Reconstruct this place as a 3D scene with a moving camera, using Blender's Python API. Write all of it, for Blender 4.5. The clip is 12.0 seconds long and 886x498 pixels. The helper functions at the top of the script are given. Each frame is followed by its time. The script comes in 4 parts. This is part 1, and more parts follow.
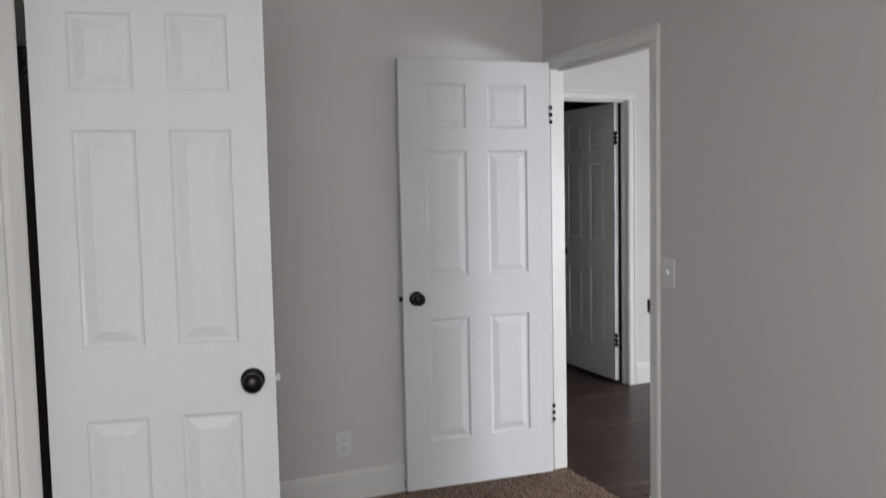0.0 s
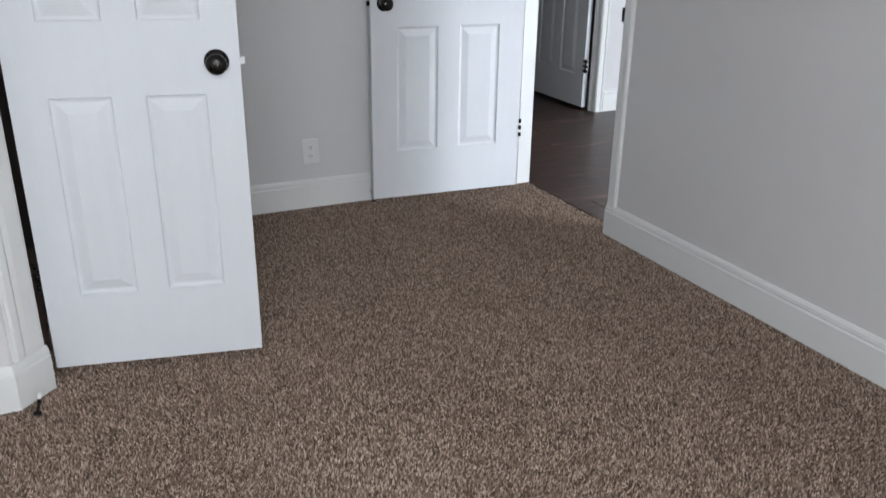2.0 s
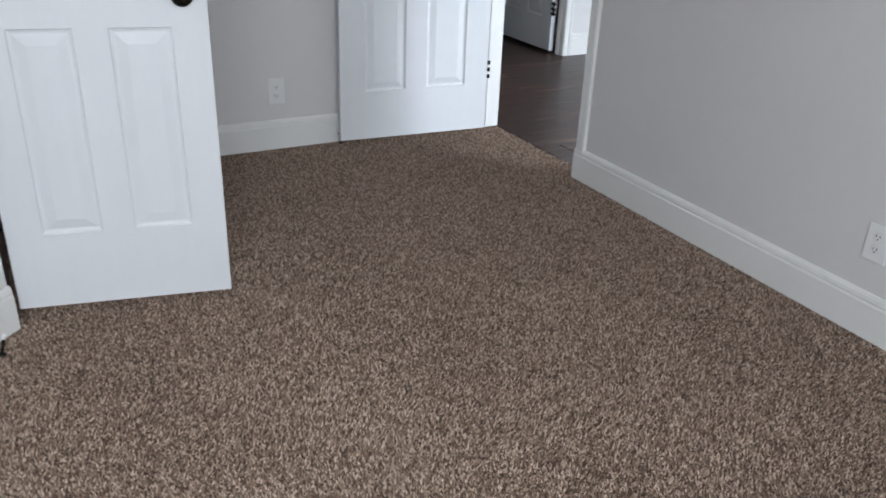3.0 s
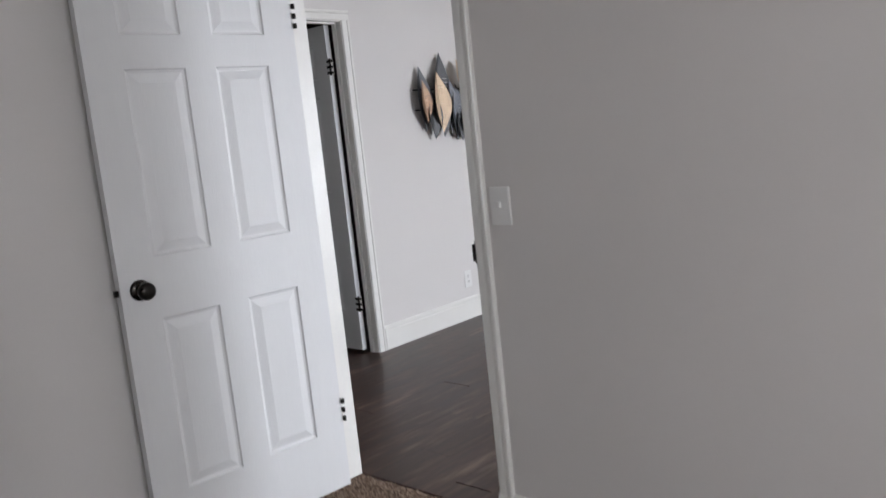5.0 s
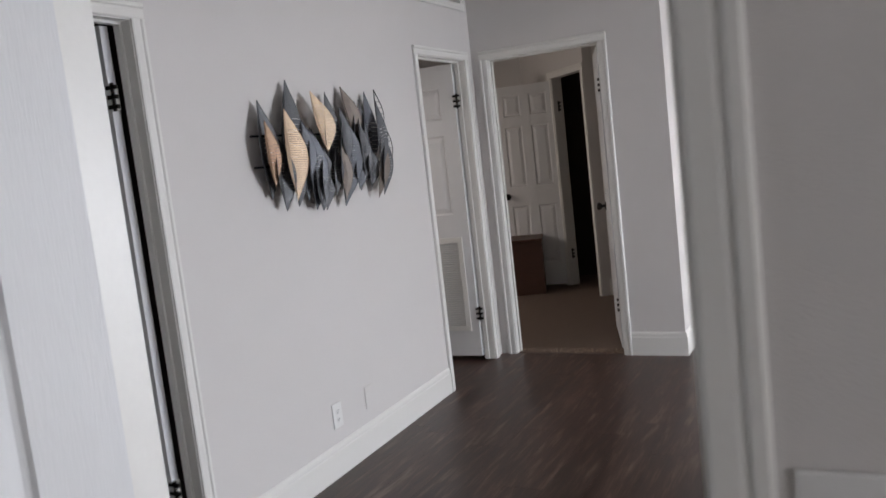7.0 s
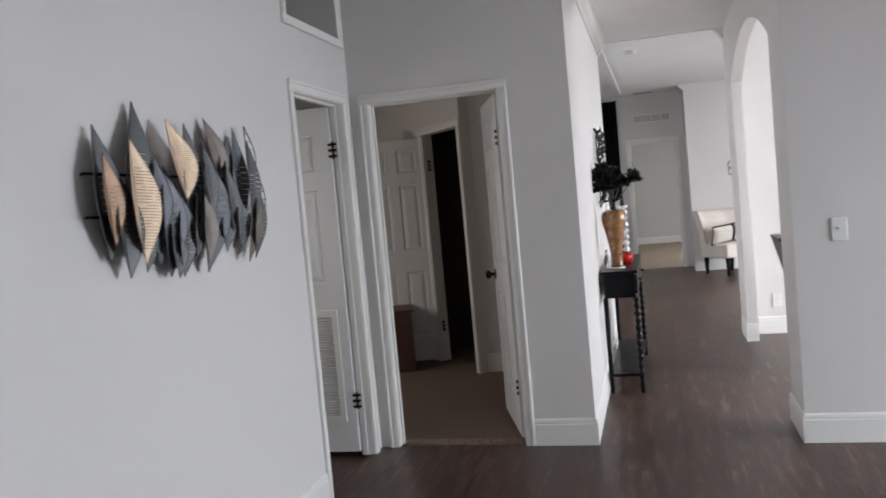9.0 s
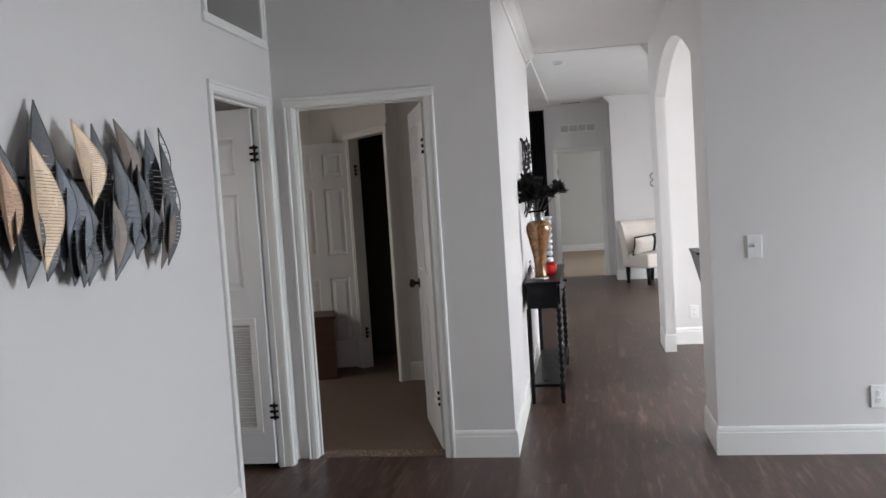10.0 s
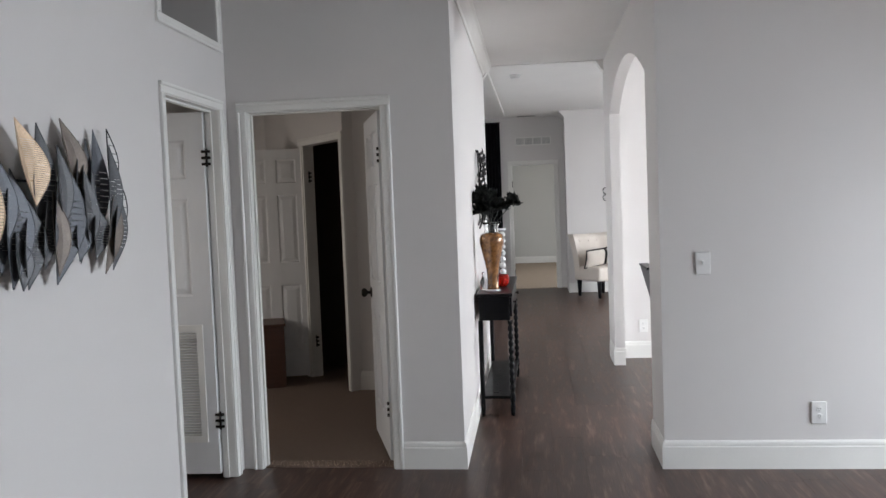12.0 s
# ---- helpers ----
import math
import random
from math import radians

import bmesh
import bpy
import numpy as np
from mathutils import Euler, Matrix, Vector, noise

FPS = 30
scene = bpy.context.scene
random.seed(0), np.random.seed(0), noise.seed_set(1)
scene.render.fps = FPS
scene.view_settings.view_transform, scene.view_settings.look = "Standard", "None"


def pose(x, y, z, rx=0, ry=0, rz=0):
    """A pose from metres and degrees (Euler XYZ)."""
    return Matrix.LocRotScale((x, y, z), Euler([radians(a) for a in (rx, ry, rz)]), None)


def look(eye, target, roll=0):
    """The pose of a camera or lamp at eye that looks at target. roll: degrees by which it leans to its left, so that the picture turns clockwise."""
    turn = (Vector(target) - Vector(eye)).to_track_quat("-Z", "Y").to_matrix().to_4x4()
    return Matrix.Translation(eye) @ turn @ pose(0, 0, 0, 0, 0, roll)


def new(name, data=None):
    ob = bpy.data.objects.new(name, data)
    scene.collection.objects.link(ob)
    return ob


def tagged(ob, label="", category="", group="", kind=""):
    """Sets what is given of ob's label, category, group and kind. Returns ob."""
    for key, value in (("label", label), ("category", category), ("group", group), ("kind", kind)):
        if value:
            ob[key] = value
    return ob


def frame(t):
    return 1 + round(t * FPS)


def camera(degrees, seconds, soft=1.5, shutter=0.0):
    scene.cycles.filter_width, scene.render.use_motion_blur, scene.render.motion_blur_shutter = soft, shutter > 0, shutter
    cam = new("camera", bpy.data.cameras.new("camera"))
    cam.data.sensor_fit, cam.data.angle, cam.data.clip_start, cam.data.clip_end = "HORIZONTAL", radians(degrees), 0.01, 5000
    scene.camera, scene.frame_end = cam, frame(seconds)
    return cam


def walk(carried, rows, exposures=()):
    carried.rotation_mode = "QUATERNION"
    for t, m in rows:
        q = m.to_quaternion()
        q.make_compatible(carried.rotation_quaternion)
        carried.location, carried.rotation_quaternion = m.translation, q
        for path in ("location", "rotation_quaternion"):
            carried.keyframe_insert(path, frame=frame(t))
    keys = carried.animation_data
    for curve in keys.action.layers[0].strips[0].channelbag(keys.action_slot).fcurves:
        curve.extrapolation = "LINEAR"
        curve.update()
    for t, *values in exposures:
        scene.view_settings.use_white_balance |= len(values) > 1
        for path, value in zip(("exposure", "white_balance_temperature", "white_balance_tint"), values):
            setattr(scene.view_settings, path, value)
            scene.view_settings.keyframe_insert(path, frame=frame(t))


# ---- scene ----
cam = camera(56.6, 12.0, 1.5, 0.35)
PATH = [
    (0, (-2.124, -2.831, 1.457), (-1.339, -0.998, 1.309), -1.2),
    (0.5, (-2.131, -2.836, 1.411), (-1.342, -1.03, 1.068), -0.8),
    (1, (-2.134, -2.835, 1.365), (-1.342, -1.07, 0.857), -0.6),
    (1.5, (-2.138, -2.832, 1.334), (-1.34, -1.113, 0.694), -0.1),
    (2, (-2.145, -2.845, 1.302), (-1.342, -1.172, 0.556), 0.8),
    (2.5, (-2.159, -2.852, 1.291), (-1.345, -1.219, 0.471), 1.3),
    (3, (-2.17, -2.83, 1.279), (-1.305, -1.246, 0.418), 2.2),
    (3.5, (-2.166, -2.764, 1.283), (-1.06, -1.243, 0.602), -0.4),
    (5.3, (-1.827, -1.488, 1.371), (-0.37, -0.139, 1.126), -6.6),
    (5.5, (-1.715, -1.33, 1.386), (-0.264, 0.027, 1.152), -7.6),
    (6, (-1.445, -0.887, 1.382), (0.111, 0.341, 1.123), -8.0),
    (6.5, (-1.124, -0.574, 1.379), (0.556, 0.477, 1.107), -7.6),
    (7, (-0.757, -0.179, 1.475), (1.009, 0.729, 1.238), -6.5),
    (7.2, (-0.667, -0.075, 1.466), (1.118, 0.806, 1.274), -6.3),
    (8.8, (-0.141, 0.423, 1.445), (1.77, 1.003, 1.33), -5.3),
    (9, (-0.115, 0.418, 1.444), (1.814, 0.934, 1.328), -5.2),
    (9.5, (-0.092, 0.405, 1.435), (1.863, 0.811, 1.315), -4.8),
    (10, (-0.05, 0.408, 1.478), (1.916, 0.752, 1.354), -3.7),
    (10.5, (-0.05, 0.397, 1.502), (1.927, 0.677, 1.377), -3.1),
    (11, (-0.058, 0.391, 1.493), (1.926, 0.619, 1.372), -2.5),
    (11.5, (-0.045, 0.398, 1.493), (1.939, 0.623, 1.38), -2.2),
    (12, (-0.035, 0.407, 1.485), (1.949, 0.639, 1.377), -2.2),
]
walk(cam, [(t, look(e, g, r)) for t, e, g, r in PATH],
     [(0, 0.03, 6950, 14), (0.5, 0.04, 6950, 14), (1.5, 0.32, 6500, 10), (2.5, 0.50, 6380, 10), (3.5, 0.50, 6260, 9),
      (5.5, 0.07, 6950, 15), (6.5, 0.01, 6900, 15), (7, -0.05, 6900, 15), (9, -0.04, 6700, 12), (12, -0.06, 6680, 11)])

# ---- light ----
world = bpy.data.worlds.new("overcast_sky")
scene.world = world
world.use_nodes = True
wn = world.node_tree.nodes
sky = wn.new("ShaderNodeTexSky")
sky.sky_type, sky.sun_disc = "NISHITA", False
sky.sun_elevation, sky.sun_rotation = radians(38), radians(200)
world.node_tree.links.new(sky.outputs[0], wn["Background"].inputs[0])
wn["Background"].inputs[1].default_value = 0.12
sun = new("sun", bpy.data.lights.new("sun", "SUN"))
sun.data.energy, sun.data.angle, sun.data.color = 0.8, radians(15), (1.0, 0.96, 0.9)
sun.matrix_world = look((-3, -20, 16), (0, 0, 0))


def window_light(name, eye, target, w, h, watts, color=(0.90, 0.93, 1.0)):
    """Daylight that enters at a window opening; in the utility room an added fill."""
    lamp = new(name, bpy.data.lights.new(name, "AREA"))
    lamp.data.shape, lamp.data.size, lamp.data.size_y = "RECTANGLE", w, h
    lamp.data.energy, lamp.data.color = watts, color
    lamp.matrix_world = look(eye, target)
    return lamp


DAY = (0.85, 0.92, 1.0)
# tint of bounce off brown carpet, put into the two small-room lamps
WARM = (1.0, 0.94, 0.88)
window_light("bedroom_window_light", (-2.45, -4.16, 1.5), (-2.0, -2.45, 0.35), 1.9, 1.3, 62, DAY)
window_light("great_room_window_light", (3.45, -4.16, 1.1), (3.0, -2.8, -0.7), 1.6, 1.9, 300, (0.79, 0.89, 1.0))
window_light("dining_window_light", (5.8, -4.16, 1.4), (5.8, -2.6, 0.0), 2.0, 1.5, 285, DAY)
window_light("living_window_light", (10.2, -4.16, 1.4), (10.2, -2.6, 0.0), 3.0, 1.7, 240, DAY)
window_light("back_window_light", (9.6, 2.96, 1.4), (9.6, 1, 0.0), 1.6, 1.5, 50, DAY)
window_light("far_room_window_light", (16.2, -2.96, 1.5), (16.2, -1, 0.2), 1.6, 1.4, 110, DAY)
# fill lamp added to brighten the utility door; no source there is known
window_light("utility_window_light", (3.65, 3.26, 1.6), (3.75, 2.6, 1.0), 0.5, 0.7, 4.5, WARM)
window_light("small_bedroom_window_light", (5.3, 4.56, 1.5), (5.3, 2.6, 0.2), 0.9, 0.9, 15, WARM)


# ---- materials ----
def surface(name, rgb, rough=0.6, metal=0.0, scale=6.0, vary=0.06, bump=0.1, fine=120.0, stretch=(1, 1, 1), coat=0.0, spec=0.5):
    """Paint, wood or metal with variation at two scales and a fine relief."""
    m = bpy.data.materials.new(name)
    m.use_nodes = True
    n, k = m.node_tree.nodes, m.node_tree.links
    b = n["Principled BSDF"]
    tc, mp = n.new("ShaderNodeTexCoord"), n.new("ShaderNodeMapping")
    mp.inputs["Scale"].default_value = stretch
    k.new(tc.outputs["Object"], mp.inputs[0])
    big, small = n.new("ShaderNodeTexNoise"), n.new("ShaderNodeTexNoise")
    for node, sc in ((big, scale), (small, fine)):
        node.inputs["Scale"].default_value = sc
        node.inputs["Detail"].default_value = 4
        k.new(mp.outputs[0], node.inputs["Vector"])
    mix = n.new("ShaderNodeMath")
    mix.operation = "ADD"
    k.new(big.outputs[0], mix.inputs[0])
    k.new(small.outputs[0], mix.inputs[1])
    ramp = n.new("ShaderNodeMapRange")
    ramp.inputs[1].default_value, ramp.inputs[2].default_value = 0.6, 1.4
    ramp.inputs[3].default_value, ramp.inputs[4].default_value = 1 - vary, 1 + vary
    k.new(mix.outputs[0], ramp.inputs[0])
    hsv = n.new("ShaderNodeHueSaturation")
    hsv.inputs["Color"].default_value = (*rgb, 1)
    k.new(ramp.outputs[0], hsv.inputs["Value"])
    k.new(hsv.outputs[0], b.inputs["Base Color"])
    rr = n.new("ShaderNodeMapRange")
    rr.inputs[3].default_value, rr.inputs[4].default_value = max(0.02, rough - 0.07), min(1, rough + 0.07)
    k.new(big.outputs[0], rr.inputs[0])
    k.new(rr.outputs[0], b.inputs["Roughness"])
    b.inputs["Metallic"].default_value = metal
    b.inputs["Coat Weight"].default_value = coat
    b.inputs["Specular IOR Level"].default_value = spec
    bp = n.new("ShaderNodeBump")
    bp.inputs["Strength"].default_value, bp.inputs["Distance"].default_value = bump, 0.002
    k.new(small.outputs[0], bp.inputs["Height"])
    k.new(bp.outputs[0], b.inputs["Normal"])
    return m


WALL = surface("gray_wall_paint", (0.645, 0.622, 0.606), 0.55, 0, 1.5, 0.02, 0.25, 260)
TRIM = surface("white_trim_paint", (0.74, 0.73, 0.70), 0.38, 0, 4, 0.02, 0.06, 90)
DOOR = surface("white_door_paint", (0.69, 0.695, 0.70), 0.52, 0, 5, 0.02, 0.18, 60, (6, 6, 0.5))
CEIL = surface("white_ceiling_texture", (0.80, 0.79, 0.77), 0.9, 0, 3, 0.03, 0.5, 150)
BRONZE = surface("dark_bronze_metal", (0.025, 0.022, 0.02), 0.28, 0.8, 30, 0.2, 0.05)
BLACK = surface("black_satin_lacquer", (0.005, 0.005, 0.006), 0.3, 0, 12, 0.2, 0.08, 140, spec=0.14)
PLATE = surface("white_plastic", (0.74, 0.735, 0.72), 0.3, 0, 20, 0.01, 0.0)
# darkness of the unlit rooms, put into the wall colour as dark brown
SHADEWALL = surface("dark_brown_closet_shade", (0.055, 0.042, 0.036), 0.8, 0, 3, 0.15, 0.3, 60)
SAGE = surface("pale_sage_wall_paint", (0.56, 0.56, 0.53), 0.6, 0, 1.5, 0.02, 0.25, 260)
SLOT = surface("dark_slot", (0.02, 0.02, 0.02), 0.6)
CARPET = surface("brown_carpet_backing", (0.15, 0.105, 0.08), 0.95, 0, 90, 0.35, 1.0, 420)

TANCARPET = surface("tan_carpet", (0.36, 0.28, 0.21), 0.95, 0, 60, 0.2, 1.0, 300)


def islands(name, colors, rough):
    """Yarn or leaves: each loose piece takes one of the colours by chance."""
    m = bpy.data.materials.new(name)
    m.use_nodes = True
    n, k = m.node_tree.nodes, m.node_tree.links
    geo, ramp, big, tc = n.new("ShaderNodeNewGeometry"), n.new("ShaderNodeValToRGB"), n.new("ShaderNodeTexNoise"), n.new("ShaderNodeTexCoord")
    ramp.color_ramp.interpolation = "LINEAR"
    els = ramp.color_ramp.elements
    while len(els) < len(colors):
        els.new(0.5)
    for i, c in enumerate(colors):
        els[i].position, els[i].color = i / (len(colors) - 1), (*c, 1)
    k.new(geo.outputs["Random Per Island"], ramp.inputs[0])
    big.inputs["Scale"].default_value, big.inputs["Detail"].default_value = 7, 3
    k.new(tc.outputs["Object"], big.inputs["Vector"])
    rng = n.new("ShaderNodeMapRange")
    rng.inputs[1].default_value, rng.inputs[2].default_value = 0.3, 0.7
    rng.inputs[3].default_value, rng.inputs[4].default_value = 0.965, 1.035
    k.new(big.outputs[0], rng.inputs[0])
    hsv = n.new("ShaderNodeHueSaturation")
    k.new(ramp.outputs[0], hsv.inputs["Color"])
    k.new(rng.outputs[0], hsv.inputs["Value"])
    k.new(hsv.outputs[0], n["Principled BSDF"].inputs["Base Color"])
    n["Principled BSDF"].inputs["Roughness"].default_value = rough
    return m


YARN = islands("twisted_carpet_yarn", ((0.084, 0.0525, 0.037), (0.234, 0.158, 0.114), (0.354, 0.256, 0.191), (0.63, 0.49, 0.39)), 0.95)


def plank_wood(name):
    """Dark vinyl planks: streaked grain along x, with paler worn streaks; each plank by its own chance."""
    m = bpy.data.materials.new(name)
    m.use_nodes = True
    n, k = m.node_tree.nodes, m.node_tree.links
    b = n["Principled BSDF"]
    tc, info, add = n.new("ShaderNodeTexCoord"), n.new("ShaderNodeObjectInfo"), n.new("ShaderNodeVectorMath")
    sc = n.new("ShaderNodeVectorMath")
    sc.operation = "SCALE"
    sc.inputs[0].default_value = (37, 11, 5)
    k.new(info.outputs["Random"], sc.inputs["Scale"])
    k.new(tc.outputs["Object"], add.inputs[0])
    k.new(sc.outputs[0], add.inputs[1])
    outs = []
    for stretch, size, det in (((1.1, 9, 1), 3.0, 5), ((2.2, 44, 1), 4.0, 3), ((0.9, 3.0, 1), 2.4, 4)):
        mp, nz = n.new("ShaderNodeMapping"), n.new("ShaderNodeTexNoise")
        mp.inputs["Scale"].default_value = stretch
        k.new(add.outputs[0], mp.inputs[0])
        k.new(mp.outputs[0], nz.inputs["Vector"])
        nz.inputs["Scale"].default_value, nz.inputs["Detail"].default_value = size, det
        outs.append(nz.outputs[0])
    ramp = n.new("ShaderNodeValToRGB")
    els = ramp.color_ramp.elements
    els[0].position, els[0].color = 0.22, (0.020, 0.010, 0.0078, 1)
    els[1].position, els[1].color = 0.82, (0.165, 0.104, 0.080, 1)
    mid = els.new(0.52)
    mid.color = (0.060, 0.0325, 0.0245, 1)
    mix = n.new("ShaderNodeMath")
    mix.operation = "MULTIPLY_ADD"
    k.new(outs[1], mix.inputs[0])
    mix.inputs[1].default_value = 0.46
    sub = n.new("ShaderNodeMath")
    sub.operation = "MULTIPLY_ADD"
    k.new(outs[0], sub.inputs[0])
    sub.inputs[1].default_value = 0.85
    sub.inputs[2].default_value = -0.155
    k.new(sub.outputs[0], mix.inputs[2])
    k.new(mix.outputs[0], ramp.inputs[0])
    streak = n.new("ShaderNodeMapRange")
    streak.inputs[1].default_value, streak.inputs[2].default_value = 0.57, 0.72
    streak.inputs[4].default_value = 0.5
    k.new(outs[0], streak.inputs[0])
    gate = n.new("ShaderNodeMath")
    gate.operation = "MULTIPLY"
    soft_gate = n.new("ShaderNodeMapRange")
    soft_gate.inputs[1].default_value, soft_gate.inputs[2].default_value = 0.45, 0.65
    k.new(outs[2], soft_gate.inputs[0])
    k.new(streak.outputs[0], gate.inputs[0])
    k.new(soft_gate.outputs[0], gate.inputs[1])
    pale = n.new("ShaderNodeMixRGB")
    pale.inputs[2].default_value = (0.23, 0.178, 0.145, 1)
    k.new(gate.outputs[0], pale.inputs[0])
    k.new(ramp.outputs[0], pale.inputs[1])
    tone = n.new("ShaderNodeMapRange")
    tone.inputs[3].default_value, tone.inputs[4].default_value = 0.84, 1.2
    k.new(info.outputs["Random"], tone.inputs[0])
    hsv = n.new("ShaderNodeHueSaturation")
    k.new(tone.outputs[0], hsv.inputs["Value"])
    k.new(pale.outputs[0], hsv.inputs["Color"])
    k.new(hsv.outputs[0], b.inputs["Base Color"])
    rr = n.new("ShaderNodeMapRange")
    b.inputs["Specular IOR Level"].default_value = 0.35
    rr.inputs[3].default_value, rr.inputs[4].default_value = 0.28, 0.46
    k.new(outs[0], rr.inputs[0])
    k.new(rr.outputs[0], b.inputs["Roughness"])
    bp = n.new("ShaderNodeBump")
    bp.inputs["Strength"].default_value, bp.inputs["Distance"].default_value = 0.25, 0.001
    k.new(outs[1], bp.inputs["Height"])
    k.new(bp.outputs[0], b.inputs["Normal"])
    return m


FLOORWOOD = plank_wood("dark_brown_plank_wood")


def glass(name, rgb, rough=0.02):
    m = bpy.data.materials.new(name)
    m.use_nodes = True
    b = m.node_tree.nodes["Principled BSDF"]
    b.inputs["Base Color"].default_value, b.inputs["Roughness"].default_value = (*rgb, 1), rough
    b.inputs["Transmission Weight"].default_value, b.inputs["IOR"].default_value = 1.0, 1.45
    return m


CRYSTAL = glass("bright_crystal", (0.92, 0.94, 0.95), 0.08)
CRYSTAL.node_tree.nodes["Principled BSDF"].inputs["Transmission Weight"].default_value = 0.35
CLEAR = glass("clear_glass", (0.95, 0.97, 0.97))
RED = glass("red_glass", (0.9, 0.045, 0.025), 0.08)
RED.node_tree.nodes["Principled BSDF"].inputs["Transmission Weight"].default_value = 0.75
AMBER = surface("mottled_amber_glaze", (0.20, 0.088, 0.026), 0.2, 0.2, 13, 0.95, 0.1, 45, coat=0.6)
STEEL = surface("blued_gray_metal", (0.10, 0.105, 0.118), 0.5, 0.4, 20, 0.25, 0.2, 200)
SLATE = surface("dark_gray_metal", (0.082, 0.083, 0.088), 0.5, 0.4, 20, 0.3, 0.2, 200)
GOLD = surface("brushed_pale_gold", (0.58, 0.43, 0.30), 0.5, 0.35, 24, 0.2, 0.3, 160)
COPPER = surface("worn_copper_brown", (0.30, 0.19, 0.125), 0.5, 0.5, 24, 0.3, 0.3, 160)
TAUPE = surface("taupe_brown_metal", (0.15, 0.122, 0.103), 0.5, 0.4, 24, 0.3, 0.3, 160)
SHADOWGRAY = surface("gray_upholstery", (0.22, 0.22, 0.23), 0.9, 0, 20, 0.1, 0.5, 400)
CURTAIN = surface("black_cloth", (0.006, 0.006, 0.007), 0.95, 0, 20, 0.2, 0.4, 300, spec=0.05)
PETAL = islands("black_silk_petals", ((0.004, 0.005, 0.005), (0.010, 0.013, 0.012), (0.022, 0.027, 0.024)), 0.7)
STEM = surface("gray_green_stem", (0.045, 0.05, 0.045), 0.7)
BROWNWOOD = surface("brown_wood", (0.075, 0.03, 0.018), 0.45, 0, 5, 0.3, 0.2, 40, (1, 1, 12))
CREAM = surface("cream_linen", (0.62, 0.56, 0.50), 0.9, 0, 8, 0.06, 0.6, 500)


# ---- small builders ----
def box(bm, x0, x1, y0, y1, z0, z1, bevel=0.0):
    vs = [bm.verts.new(p) for p in ((x0, y0, z0), (x1, y0, z0), (x1, y1, z0), (x0, y1, z0),
                                    (x0, y0, z1), (x1, y0, z1), (x1, y1, z1), (x0, y1, z1))]
    fs = [bm.faces.new([vs[i] for i in f]) for f in ((3, 2, 1, 0), (4, 5, 6, 7), (0, 1, 5, 4), (1, 2, 6, 5), (2, 3, 7, 6), (3, 0, 4, 7))]
    if bevel:
        edges = list({e for f in fs for e in f.edges})
        bmesh.ops.bevel(bm, geom=edges, offset=bevel, segments=2, profile=0.5, affect="EDGES")
    return bm


def boxes(*items, bevel=0.0):
    bm = bmesh.new()
    for it in items:
        box(bm, *it, bevel=bevel)
    return bm


def lathe(bm, prof, m=None, seg=20):
    """Turns (radius, height) pairs about z, then moves by m."""
    m = m or Matrix()
    rings = []
    for r, h in prof:
        rings.append([bm.verts.new(m @ Vector((r * math.cos(a), r * math.sin(a), h)))
                      for a in (2 * math.pi * i / seg for i in range(seg))])
    for a, b in zip(rings, rings[1:]):
        for i in range(seg):
            j = (i + 1) % seg
            f = bm.faces.new((a[i], a[j], b[j], b[i]))
            f.smooth = True
    bm.faces.new(rings[0][::-1])
    bm.faces.new(rings[-1])
    return bm


def strip(bm, prof, p0, p1, u, d):
    """A moulding: the outline prof of (across, out) pairs, drawn from p0 to p1."""
    u, d, p0, p1 = Vector(u), Vector(d), Vector(p0), Vector(p1)
    a = [bm.verts.new(p0 + u * x + d * y) for x, y in prof]
    b = [bm.verts.new(p1 + u * x + d * y) for x, y in prof]
    n = len(prof)
    fs = [bm.faces.new((a[i], a[(i + 1) % n], b[(i + 1) % n], b[i])) for i in range(n)]
    fs += [bm.faces.new(a[::-1]), bm.faces.new(b)]
    bmesh.ops.recalc_face_normals(bm, faces=fs)
    return bm


def tube(bm, pts, r, seg=6):
    """A round rod along points."""
    pts = [Vector(p) for p in pts]
    rings = []
    for i, p in enumerate(pts):
        t = (pts[min(i + 1, len(pts) - 1)] - pts[max(i - 1, 0)]).normalized()
        q = t.to_track_quat("Z", "Y")
        rings.append([bm.verts.new(p + q @ Vector((r * math.cos(a), r * math.sin(a), 0))) for a in (2 * math.pi * k / seg for k in range(seg))])
    for a, b in zip(rings, rings[1:]):
        for k in range(seg):
            j = (k + 1) % seg
            f = bm.faces.new((a[k], a[j], b[j], b[k]))
            f.smooth = True
    bm.faces.new(rings[0][::-1])
    bm.faces.new(rings[-1])
    return bm


def part(name, bm, material, parent=None, label=""):
    me = bpy.data.meshes.new(name)
    bm.to_mesh(me)
    bm.free()
    me.materials.append(material)
    ob = new(name, me)
    if parent:
        ob.parent = parent
    return tagged(ob, label)


def thing(name, m, label, category, group="", kind=""):
    ob = new(name)
    ob.matrix_world = m
    return tagged(ob, label, category, group, kind)


def structure(name, bm, material, label, category="wall"):
    return tagged(part(name, bm, material), label, category, kind="structure")


